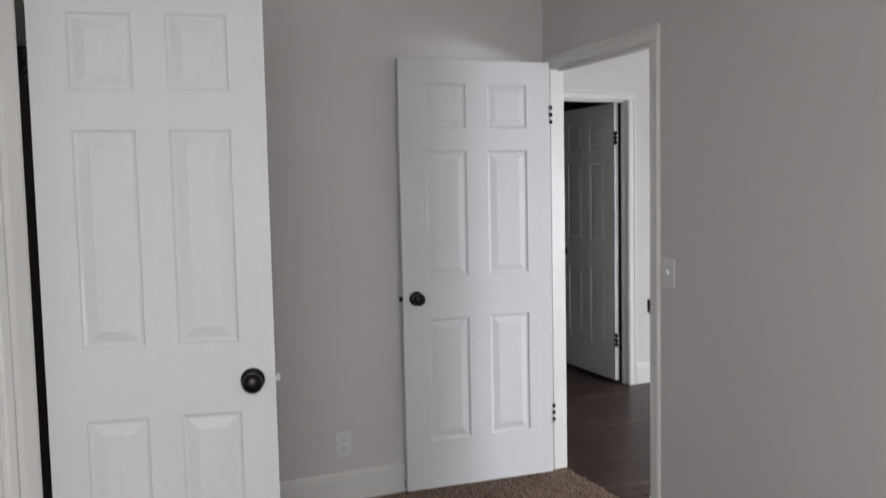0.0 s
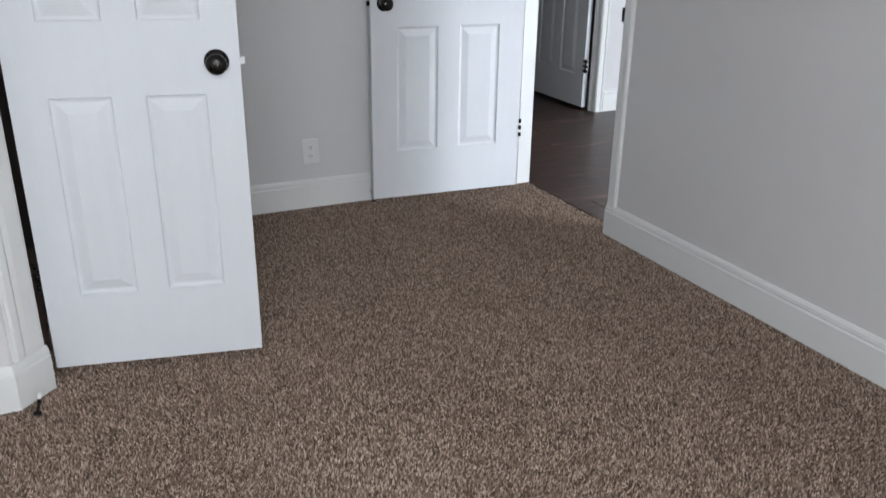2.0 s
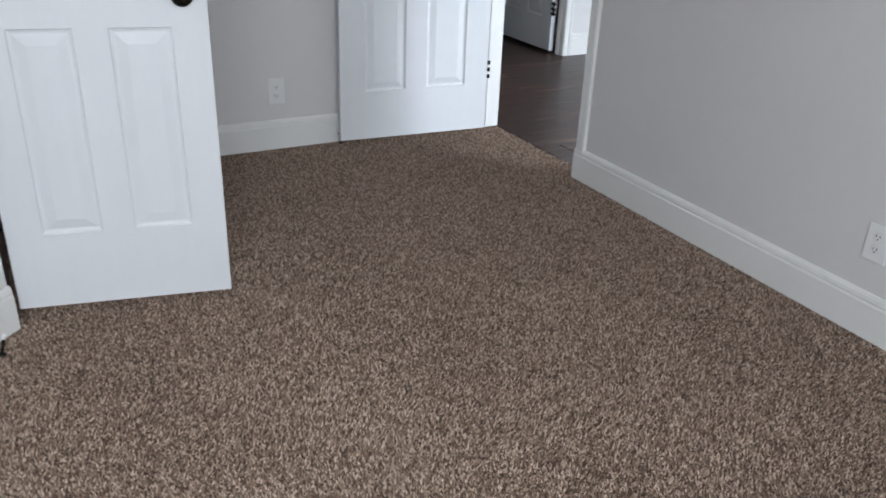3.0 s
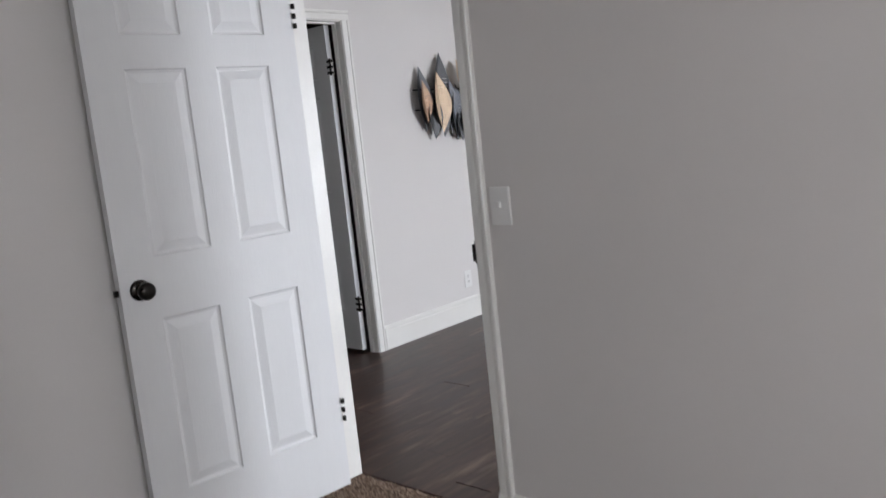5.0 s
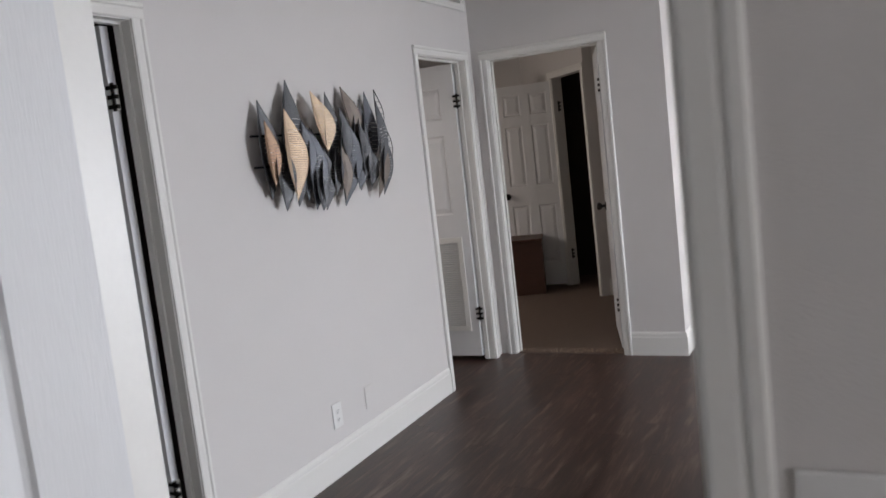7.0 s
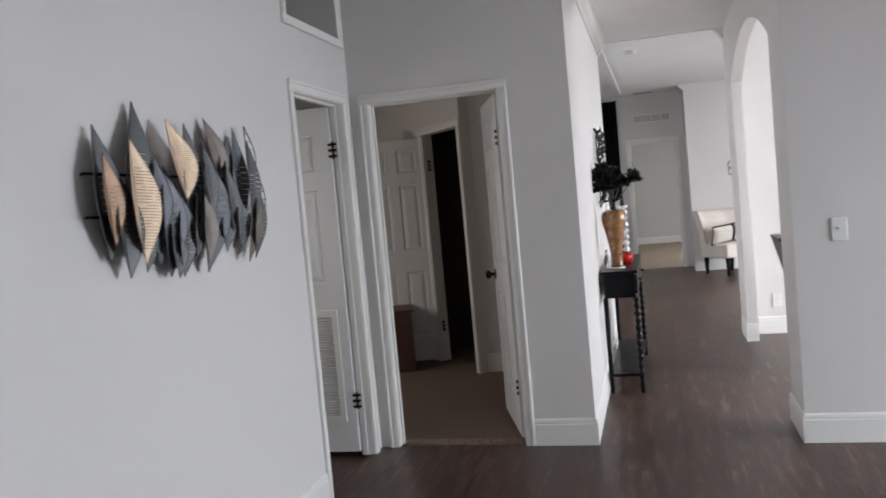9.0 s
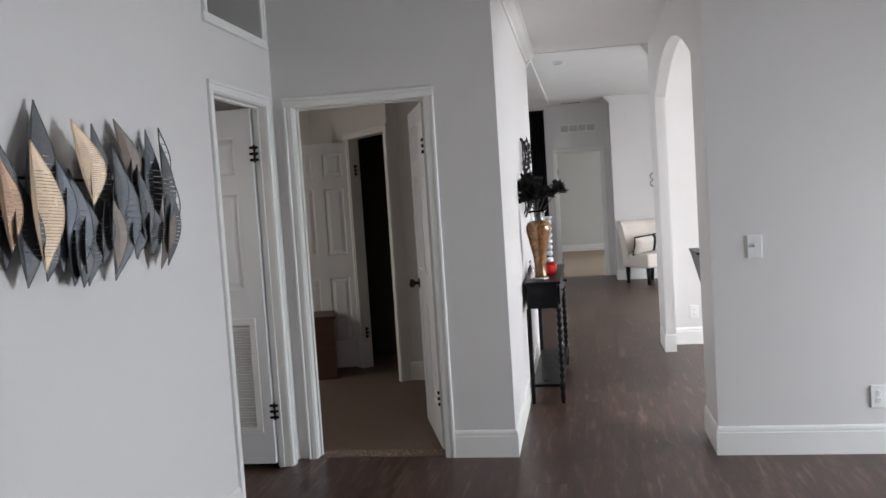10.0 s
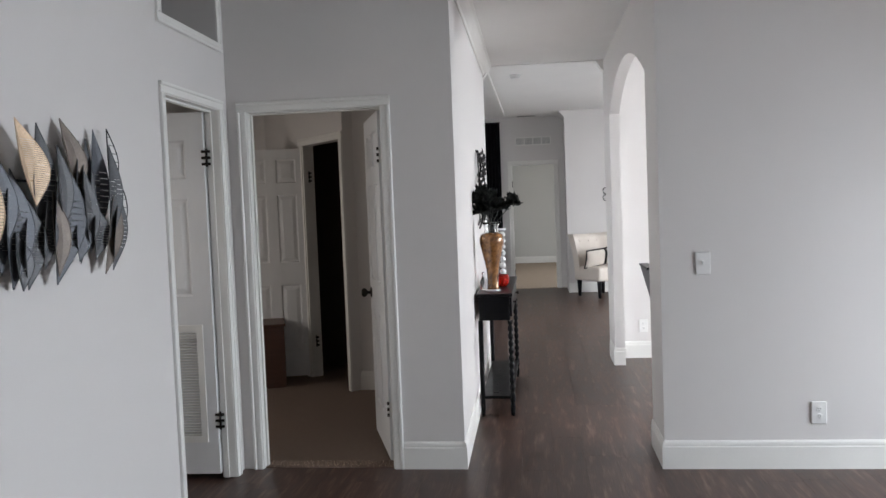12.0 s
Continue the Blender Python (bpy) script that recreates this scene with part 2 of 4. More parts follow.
def wall_run(name, axis, at, thick, a0, a1, z1, holes=(), gaps=(), label="light gray painted drywall wall", paint=None):
    """A wall across axis, from at to at + thick, along the other axis from a0 to a1, with holes (a, b, low, high)."""
    voids = list(holes) + list(gaps)
    us = sorted({a0, a1} | {v for h in voids for v in h[:2]})
    zs = sorted({0.0, z1} | {v for h in voids for v in h[2:]})

    def solid(i, j):
        if not (0 <= i < len(us) - 1 and 0 <= j < len(zs) - 1):
            return False
        u, z = (us[i] + us[i + 1]) / 2, (zs[j] + zs[j + 1]) / 2
        return not any(a < u < b and lo < z < hi for a, b, lo, hi in voids)
    bm = bmesh.new()
    made = {}

    def vert(i, j, k):
        if (i, j, k) not in made:
            d = at + thick * k
            made[i, j, k] = bm.verts.new((d, us[i], zs[j]) if axis == "x" else (us[i], d, zs[j]))
        return made[i, j, k]
    for i in range(len(us) - 1):
        for j in range(len(zs) - 1):
            if not solid(i, j):
                continue
            for k in (0, 1):
                bm.faces.new([vert(i, j, k), vert(i + 1, j, k), vert(i + 1, j + 1, k), vert(i, j + 1, k)])
            for di, dj, e in ((-1, 0, ((i, j), (i, j + 1))), (1, 0, ((i + 1, j), (i + 1, j + 1))), (0, -1, ((i, j), (i + 1, j))), (0, 1, ((i, j + 1), (i + 1, j + 1)))):
                if not solid(i + di, j + dj):
                    (p, q) = e
                    bm.faces.new([vert(*p, 0), vert(*q, 0), vert(*q, 1), vert(*p, 1)])
    bmesh.ops.recalc_face_normals(bm, faces=bm.faces)
    return structure(name, bm, paint or WALL, label)


# ---- structure ----
H, HL = 2.77, 2.90  # ceilings of the rooms and of the taller living room
floor = structure("floor", boxes((0.08, 14.0, -4.2, 2.2, -0.1, -0.008)), FLOORWOOD, "dark brown wood plank floor of the open rooms", "floor")
carpet = structure("carpet_floor", boxes((-4.2, 0.08, -4.2, 0.86, -0.1, -0.006)), CARPET, "brown flecked twist pile carpet of the bedroom", "carpet")
structure("carpet_floor_small_bedroom", boxes((4.51, 7.62, 0.956, 4.6, -0.1, 0.004)), CARPET, "brown carpet of the small bedroom", "carpet")
structure("carpet_floor_far_room", boxes((14.0, 19.8, -3.0, 3.0, -0.1, 0.004)), TANCARPET, "tan carpet of the far bedroom", "carpet")
structure("floor_bath", boxes((0.30, 2.2, 2.2, 3.4, -0.1, -0.008)), FLOORWOOD, "dark floor of the unlit room", "floor")
structure("floor_utility", boxes((3.1, 4.49, 2.2, 3.4, -0.1, -0.008)), FLOORWOOD, "dark floor of the utility room", "floor")
structure("ceiling", boxes((-4.3, 7.92, -4.3, 4.7, H, H + 0.2)), CEIL, "white textured ceiling", "ceiling")
structure("ceiling_living", boxes((7.92, 20.0, -4.3, 4.7, HL, HL + 0.07)), CEIL, "white textured ceiling of the living room", "ceiling")

DH = 2.06
GY = 2.068  # face of the gallery wall at its hinge line; the wall runs a little askew
EX = 4.492  # face of the east walls of the great room
wall_run("wall_bedroom_east", "x", 0.014, 0.072, -4.2, 2.03, H, [(-0.055, 0.774, 0, DH)])
wall_run("wall_bedroom_north", "y", 0.825, 0.10, -4.2, 0.012, H)
wall_run("wall_bedroom_south", "y", -4.3, 0.10, -4.3, 19.9, HL, [(-3.4, -1.5, 0.85, 2.15), (2.65, 4.25, 0.12, 2.1), (4.8, 6.8, 0.6, 2.15), (8.7, 11.7, 0.5, 2.2)])
wall_run("wall_bedroom_west", "x", -4.3, 0.10, -4.2, 0.95, H)
bm = bmesh.new()
strip(bm, [(-4.2, -0.54), (-2.36, -0.54), (-2.277, -0.457), (-2.377, -0.437), (-4.2, -0.437)], (0, 0, 0), (0, 0, H), (1, 0, 0), (0, 1, 0))
structure("wall_closet_front", bm, WALL, "light gray closet wall with a clipped corner")
# opening runs to the back so the hinge gap shows the shade-coloured wall
wall_run("wall_closet_side", "x", -2.377, 0.10, -0.437, 0.825, H, [(-0.43, 0.825, 0, DH)])

wall_run("wall_gallery", "y", GY, 0.07, 0.014, 4.53, H, [(0.63, 1.442, 0, 2.07), (3.64, 4.372, 0, 2.07)], gaps=[(3.666, 4.385, 2.424, 2.67)])
wall_run("wall_small_bedroom", "x", EX, 0.075, 0.856, 2.138, H, [(1.242, 2.042, 0, 2.062)])
wall_run("wall_corridor_north", "y", 0.856, 0.10, EX + 0.075, 7.80, H)
wall_run("wall_great_room_east", "x", EX, 0.10, -4.2, -0.325, H)
wall_run("wall_dining_east", "x", 7.675, 0.12, -4.2, -0.325, H)

# arched wall beside the corridor
bm = bmesh.new()
A0, A1, SP, RI = 4.94, 7.345, 2.22, 0.275
outline = [(EX, 0), (A0, 0)]
for i in range(25):
    u = i / 12 - 1
    outline.append(((A0 + A1) / 2 + (A1 - A0) / 2 * u, SP + RI * (1 - u * u)))
outline += [(A1, 0), (7.80, 0), (7.80, H), (EX, H)]
front = [bm.verts.new((x, -0.239, z)) for x, z in outline]
back = [bm.verts.new((x, -0.325, z)) for x, z in outline]
bm.faces.new(front)
bm.faces.new(back[::-1])
for i in range(len(outline)):
    j = (i + 1) % len(outline)
    bm.faces.new((front[j], front[i], back[i], back[j]))
bmesh.ops.recalc_face_normals(bm, faces=bm.faces)
structure("wall_arch", bm, WALL, "light gray wall with a wide arched opening")

# header at the end of the corridor, with clipped corners
bm = bmesh.new()
pts = [(0.886, HL), (0.886, 2.655), (0.81, 2.762), (-0.165, 2.762), (-0.239, 2.655), (-0.239, HL)]
strip(bm, [(y, z) for y, z in pts], (7.80, 0, 0), (7.92, 0, 0), (0, 1, 0), (0, 0, 1))
structure("header_corridor", bm, CEIL, "white ceiling header with clipped corners", "header")

wall_run("wall_living_north", "y", 3.0, 0.10, 7.72, 14.1, HL, [(8.8, 10.4, 0.6, 2.2)])
structure("header_living", boxes((7.92, 13.3, 0.89, 0.97, 2.855, HL)), TRIM, "white beam along the living room ceiling", "beam")
structure("header_far_hall", strip(bmesh.new(), [(-0.05, HL), (-0.05, 2.80), (0.04, HL - 0.004)], (13.24, 0, 0), (14.0, 0, 0), (0, 1, 0), (0, 0, 1)), WALL, "gray clipped corner under the ceiling", "header")
nb = GY + 0.07
bm = boxes((3.646, 4.405, nb, 2.66, 2.404, 2.424), (3.646, 3.666, nb, 2.66, 2.424, 2.67), (4.385, 4.405, nb, 2.66, 2.424, 2.67), (3.646, 4.405, 2.66, 2.68, 2.404, 2.69), (3.646, 4.405, nb, 2.66, 2.67, 2.69))
structure("plant_niche", bm, WALL, "light gray recess above the utility door", "niche")
wall_run("wall_living_return", "x", 7.80, 0.12, 0.887, 3.0, HL)
wall_run("wall_living_west", "x", 7.80, 0.12, -4.2, -0.239, HL)
wall_run("wall_living_east", "x", 13.24, 0.76, -4.2, -0.05, HL)
wall_run("wall_far_door", "x", 14.0, 0.10, -0.05, 3.0, HL, [(0.09, 0.846, 0, 2.12)])
wall_run("wall_far_room_east", "x", 19.8, 0.10, -3.0, 3.0, HL, label="pale sage painted wall of the far bedroom", paint=SAGE)
wall_run("wall_far_room_south", "y", -3.1, 0.10, 14.0, 19.9, HL, [(15.4, 17.0, 0.8, 2.2)])
wall_run("wall_far_room_north", "y", 3.0, 0.10, 14.1, 19.9, HL, label="pale sage painted wall of the far bedroom", paint=SAGE)
# unlit rooms behind the gallery wall and closets, their shade put into the colour
shade_walls = dict(label="wall coloured dark brown for the shade of an unlit closet", paint=SHADEWALL)
wall_run("wall_bath_west", "x", 0.30, 0.10, 2.158, 3.4, H, **shade_walls)
wall_run("wall_bath_north", "y", 3.3, 0.10, 0.40, 2.2, H, **shade_walls)
wall_run("wall_bath_east", "x", 2.1, 0.10, 2.175, 3.3, H, **shade_walls)
wall_run("wall_bath_south", "y", 2.156, 0.012, 1.50, 2.1, H, **shade_walls)
wall_run("wall_wardrobe_back", "x", -3.0, 0.05, -0.437, 0.825, H, **shade_walls)
wall_run("wall_wardrobe_north", "y", 0.78, 0.04, -2.95, -2.277, DH - 0.02, **shade_walls)
wall_run("wall_small_closet_south", "y", 0.96, 0.03, 6.58, 7.56, H, **shade_walls)
wall_run("wall_small_closet_side", "x", 7.56, 0.035, 0.99, 2.9, H, **shade_walls)
wall_run("wall_north", "y", 4.6, 0.10, EX, 7.72, H, [(4.85, 5.75, 1.05, 1.95)])
# the hole only serves the added, unseen utility window
wall_run("wall_utility_north", "y", 3.3, 0.10, 3.1, EX, H, [(3.4, 3.9, 1.25, 1.95)])
wall_run("wall_utility_west", "x", 3.1, 0.10, 2.20, 3.3, H)
wall_run("wall_utility_east", "x", EX, 0.075, 2.138, 4.6, H)
wall_run("wall_small_bedroom_east", "x", 7.62, 0.10, 0.956, 4.6, H)
wall_run("wall_closet_corner", "x", 6.48, 0.10, 0.956, 1.90, H)
bm = bmesh.new()
for a, b, lo, hi in ((0, 0.06, 0, H), (0.06, 0.77, 2.04, H), (0.77, 2.1, 0, H)):
    box(bm, a, b, 0, 0.10, lo, hi)
bm.transform(pose(6.485, 1.86, 0, 0, 0, 40.7))
structure("wall_closet_diagonal", bm, WALL, "gray diagonal closet wall")

# ---- trim ----
CAS = [(0, 0), (0, 0.009), (0.006, 0.012), (0.03, 0.013), (0.04, 0.011), (0.046, 0.017), (0.058, 0.017), (0.062, 0.013), (0.062, 0)]
BASE = [(0, 0), (0, 0.014), (0.112, 0.014), (0.118, 0.011), (0.124, 0.012), (0.136, 0.010), (0.145, 0.004), (0.145, 0)]
CROWN = [(0, 0), (0.0, 0.085), (0.012, 0.085), (0.02, 0.07), (0.05, 0.045), (0.07, 0.02), (0.085, 0.012), (0.085, 0)]


def door_trim(name, axis, face, out, a0, a1, top, thick, width=0.062, sides=(1, 1), back=True, stops=(1, 1)):
    """The lined opening a0..a1 in a wall whose face lies at face and looks towards out (+1 or -1)."""
    root = thing(name, Matrix(), "white painted door casing and jamb", "door frame", kind="structure")
    k = width / 0.062
    prof = [(u * k, d) for u, d in CAS]

    def P(a, z, off=0.0):
        return (face + off, a, z) if axis == "x" else (a, face + off, z)
    along = (0, 1, 0) if axis == "x" else (1, 0, 0)
    neg = tuple(-c for c in along)
    for s in ((0, out),) + (((-out * thick, -out),) if back else ()):
        off, o = s
        d = (o, 0, 0) if axis == "x" else (0, o, 0)
        if sides[0]:
            part("casing", strip(bmesh.new(), prof, P(a0 - 0.004, 0, off), P(a0 - 0.004, top + 0.004, off), neg, d), TRIM, root)
        if sides[1]:
            part("casing", strip(bmesh.new(), prof, P(a1 + 0.004, 0, off), P(a1 + 0.004, top + 0.004, off), along, d), TRIM, root)
        lo = a0 - (width + 0.004 if sides[0] else 0)
        hi = a1 + (width + 0.004 if sides[1] else 0)
        part("head_casing", strip(bmesh.new(), prof, P(lo, top + 0.004, off), P(hi, top + 0.004, off), (0, 0, 1), d), TRIM, root)
    e = 0.002
    f0, f1 = sorted((face + out * e, face - out * (thick + e)))
    mid = face - out * thick * 0.5

    def B(lo, hi, z0, z1, g0=f0, g1=f1):
        return boxes((g0, g1, lo, hi, z0, z1)) if axis == "x" else boxes((lo, hi, g0, g1, z0, z1))
    part("jamb", B(a0 - 0.019, a0, 0, top), TRIM, root)
    part("jamb", B(a1, a1 + 0.019, 0, top), TRIM, root)
    part("head_jamb", B(a0 - 0.019, a1 + 0.019, top, top + 0.019), TRIM, root)
    g0, g1 = sorted((mid - 0.004 * out, mid - min(0.032, thick * 0.45) * out))
    if stops[0]:
        part("door_stop", B(a0, a0 + 0.010, 0, top, g0, g1), TRIM, root)
    if stops[1]:
        part("door_stop", B(a1 - 0.010, a1, 0, top, g0, g1), TRIM, root)
    part("door_stop", B(a0 + 0.010, a1 - 0.010, top - 0.010, top, g0, g1), TRIM, root)
    return root


door_trim("trim_bedroom_door", "x", 0.014, -1, -0.036, 0.758, 2.035, 0.072, 0.058, back=False, stops=(1, 0))
door_trim("trim_bath_door", "y", GY, -1, 0.65, 1.422, 2.048, 0.07, 0.058)
door_trim("trim_utility_door", "y", GY, -1, 3.66, 4.352, 2.048, 0.07, 0.052)
door_trim("trim_small_bedroom_door", "x", EX, -1, 1.262, 2.022, 2.042, 0.075, 0.055)
ft = door_trim("trim_far_door", "x", 14.0, -1, 0.11, 0.826, 2.10, 0.10, 0.065)
for z in (0.28, 1.78):
    part("hinge", boxes((13.995, 14.03, 0.817, 0.8245, z - 0.05, z + 0.05)), BRONZE, ft, "dark bronze hinge")
tr = thing("trim_closet_door", Matrix(), "white painted closet door casing", "door frame", kind="structure")
part("head_jamb", boxes((-2.379, -2.275, -0.43, 0.78, DH - 0.02, DH)), TRIM, tr)
part("corner_casing", strip(bmesh.new(), [(u * 1.7, d) for u, d in CAS], (-2.279, -0.459, 0.145), (-2.279, -0.459, H - 0.1), (-0.7071, -0.7071, 0), (0.7071, -0.7071, 0)), TRIM, tr)
tr = thing("trim_plant_niche", Matrix(), "white trim round the wall recess", "trim", kind="structure")
part("sill_trim", strip(bmesh.new(), [(u * 0.8, d) for u, d in CAS], (3.61, GY, 2.424), (4.44, GY, 2.424), (0, 0, -1), (0, -1, 0)), TRIM, tr)
part("side_trim", strip(bmesh.new(), [(u * 0.8, d) for u, d in CAS], (3.666, GY, 2.424), (3.666, GY, 2.67), (-1, 0, 0), (0, -1, 0)), TRIM, tr)
part("side_trim", strip(bmesh.new(), [(u * 0.8, d) for u, d in CAS], (4.385, GY, 2.424), (4.385, GY, 2.67), (1, 0, 0), (0, -1, 0)), TRIM, tr)


def baseboard(name, p0, p1, out, height=0.155, proud=1.0):
    prof = [(u * height / 0.145, d * proud) for u, d in BASE]
    bm = strip(bmesh.new(), prof, p0, p1, (0, 0, 1), (*out, 0))
    return structure(name, bm, TRIM, "white moulded baseboard", "baseboard")


baseboard("baseboard_1", (0.014, -4.2, 0), (0.014, -0.038, 0), (-1, 0), 0.14, 1.35)
baseboard("baseboard_2", (-2.265, 0.825, 0), (0, 0.825, 0), (0, -1), 0.14)
baseboard("baseboard_3", (-4.2, -0.54, 0), (-2.356, -0.54, 0), (0, -1), 0.14)
baseboard("baseboard_15", (-2.364, -0.544, 0), (-2.271, -0.451, 0), (0.7071, -0.7071), 0.14)
baseboard("baseboard_4", (1.488, GY, 0), (3.60, GY, 0), (0, -1))
baseboard("baseboard_5", (EX, 0.856, 0), (EX, 1.202, 0), (-1, 0))
baseboard("baseboard_6", (EX - 0.014, 0.856, 0), (7.80, 0.856, 0), (0, -1))
baseboard("baseboard_7", (EX, -4.2, 0), (EX, -0.2395, 0), (-1, 0))
baseboard("baseboard_8", (EX - 0.014, -0.239, 0), (A0, -0.239, 0), (0, 1))
baseboard("baseboard_9", (A1 - 0.014, -0.239, 0), (7.80, -0.239, 0), (0, 1))
baseboard("baseboard_10", (A1, -0.325, 0), (A1, -0.239, 0), (-1, 0))
baseboard("baseboard_11", (7.675, -4.2, 0), (7.675, -0.325, 0), (-1, 0))
baseboard("baseboard_12", (13.24, -4.2, 0), (13.24, -0.05, 0), (-1, 0))
baseboard("baseboard_13", (19.8, -3, 0), (19.8, 3, 0), (-1, 0))
baseboard("baseboard_14", (6.48, 0.956, 0), (6.48, 1.90, 0), (-1, 0))


# ---- doors ----
def knob(root, x, z, t, both=True):
    for s in ((-1, 1) if both else (-1,)):
        m = Matrix.Translation((x, s * t / 2, z)) @ Matrix.Rotation(radians(90 * s), 4, "X") @ Matrix.Diagonal((1, 1, -1, 1))
        k = part("knob", lathe(bmesh.new(), [(0.011, 0.008), (0.010, 0.026), (0.020, 0.032), (0.0275, 0.042), (0.029, 0.051), (0.026, 0.060), (0.016, 0.066), (0.004, 0.067)], m, 24), BRONZE, root, "dark bronze round door knob")
        part("rosette", lathe(bmesh.new(), [(0.034, 0.0), (0.034, 0.003), (0.030, 0.008), (0.012, 0.009)], m, 24), BRONZE, k)


def panel_door(name, m, w, h, label, rows=((0.23, 0.81), (1.01, 1.60), (1.705, 1.91)), knob_z=0.915, hinge_side=1, latch=True, skip=(), latch_mat=None, hinge_mat=None):
    """A moulded panel door: hinge at x = 0, free edge at x = w, thickness along y, bottom at z = 0."""
    root = thing(name, m, label, "door", "panel doors")
    t = 0.035
    s = 0.125 * w / 0.77
    c = 0.11 * w / 0.77
    p = (w - 2 * s - c) / 2
    xs = [0.002, s, s + p, s + p + c, w - s, w - 0.002]
    zs = [0.0] + [z for r in rows for z in r] + [h]
    bm = bmesh.new()
    for y, flip in ((-t / 2, False), (t / 2, True)):
        for i in range(5):
            for j in range(len(zs) - 1):
                if i in (1, 3) and j % 2 == 1 and j not in skip:
                    continue
                q = [(xs[i], y, zs[j]), (xs[i + 1], y, zs[j]), (xs[i + 1], y, zs[j + 1]), (xs[i], y, zs[j + 1])]
                bm.faces.new([bm.verts.new(v) for v in (q[::-1] if flip else q)])
    a, b = xs[0], xs[-1]
    for q in (((a, -1, 0), (a, 1, 0), (a, 1, h), (a, -1, h)), ((b, 1, 0), (b, -1, 0), (b, -1, h), (b, 1, h)),
              ((a, 1, 0), (a, -1, 0), (b, -1, 0), (b, 1, 0)), ((a, -1, h), (a, 1, h), (b, 1, h), (b, -1, h))):
        bm.faces.new([bm.verts.new((x, y * t / 2, z)) for x, y, z in q])
    bmesh.ops.remove_doubles(bm, verts=bm.verts, dist=1e-5)
    part("leaf", bm, DOOR, root)
    rings = ((0, 0), (0.004, 0.006), (0.012, 0.0085), (0.017, 0.0075), (0.040, 0.001), (0.044, 0.0))
    for j in range(1, len(zs) - 1, 2):
        if j in skip:
            continue
        for i in (1, 3):
            bm = bmesh.new()
            for y, flip in ((-1, False), (1, True)):
                prev = None
                for o, dep in rings:
                    o = min(o, (xs[i + 1] - xs[i]) / 2 - 0.01)
                    yy = y * (t / 2 - dep)
                    cur = [bm.verts.new(v) for v in ((xs[i] + o, yy, zs[j] + o), (xs[i + 1] - o, yy, zs[j] + o), (xs[i + 1] - o, yy, zs[j + 1] - o), (xs[i] + o, yy, zs[j + 1] - o))]
                    if prev:
                        for k in range(4):
                            f = (prev[k], prev[(k + 1) % 4], cur[(k + 1) % 4], cur[k])
                            bm.faces.new(f[::-1] if flip else f)
                    prev = cur
                bm.faces.new(prev[::-1] if flip else prev)
            part("panel", bm, DOOR, root)
    knob(root, w - 0.065, knob_z, t)
    if latch:
        part("latch", boxes((w - 0.003, w + 0.011, -0.006, 0.006, knob_z - 0.01, knob_z + 0.01)), latch_mat or BRONZE, root)
    for z in (0.30, h - 0.25):
        hg = part("hinge", boxes((-0.004, 0.001, -t / 2, t / 2, z - 0.045, z + 0.045)), hinge_mat or TRIM, root)
        for dz in (-0.034, 0.0, 0.034):
            if hinge_side:
                mm = Matrix.Translation((-0.004, hinge_side * (t / 2 + 0.005), z + dz - 0.009))
                part("knuckle", lathe(bmesh.new(), [(0.007, 0), (0.007, 0.018)], mm, 10), BRONZE, hg)
            else:
                part("knuckle", boxes((-0.034, 0.016, 0.010, t / 2 + 0.004, z + dz - 0.0075, z + dz + 0.0075), bevel=0.002), BRONZE, hg)
        if not hinge_side:
            part("pin", lathe(bmesh.new(), [(0.007, -0.05), (0.007, 0.05)], Matrix.Translation((-0.012, t / 2 - 0.002, z)), 8), BRONZE, hg)
    return root


panel_door("bedroom_door", pose(-0.045, 0.686, 0.03, 0, 0, 175.6), 0.764, 2.02, "white six-panel bedroom door standing open against the wall", hinge_side=1)
panel_door("closet_door", pose(-2.252, -0.379, 0.03, 0, 0, -11.9), 0.61, 2.02, "white six-panel closet door standing open", knob_z=0.898, hinge_side=-1, latch_mat=PLATE, hinge_mat=BRONZE)
panel_door("bath_door", pose(1.392, 2.160, 0.02, 0, 0, 88), 0.76, 2.02, "white six-panel door opened into an unlit room", hinge_side=0)
grille_door = panel_door("utility_door", pose(4.338, 2.146, 0.03, 0, 0, 91), 0.66, 2.01, "white panel door with a return-air grille, standing open", ((0.2, 0.84), (1.0, 1.54), (1.65, 1.86)), hinge_side=0, skip=(1,))
gr = part("air_grille", boxes((0.06, 0.64, 0.0175, 0.026, 0.18, 0.215), (0.06, 0.64, 0.0175, 0.026, 0.805, 0.84), (0.06, 0.095, 0.0175, 0.026, 0.215, 0.805), (0.605, 0.64, 0.0175, 0.026, 0.215, 0.805)), TRIM, grille_door, "white louvred return-air grille")
slat_mesh = None
for i in range(38):
    bm = boxes((0.095, 0.605, -0.006, 0.006, -0.0012, 0.0012))
    if slat_mesh is None:
        ob = part("slat", bm, TRIM, gr)
        slat_mesh = ob.data
    else:
        bm.free()
        ob = new("slat", slat_mesh)
        ob.parent = gr
    ob.matrix_basis = pose(0, 0.0235, 0.223 + i * 0.0155, 38)
panel_door("small_bedroom_door", pose(4.585, 1.278, 0.02, 0, 0, 18), 0.71, 2.01, "white six-panel door opened into the small bedroom", hinge_side=1)
panel_door("small_closet_door", pose(7.04, 2.405, 0.02, 0, 0, 103), 0.64, 2.0, "white six-panel closet door standing open", hinge_side=0)

# ---- crown moulding ----
def crown(name, p0, p1, out):
    bm = strip(bmesh.new(), CROWN, p0, p1, (0, 0, -1), (*out, 0))
    return structure(name, bm, TRIM, "white crown moulding under the ceiling", "crown moulding")


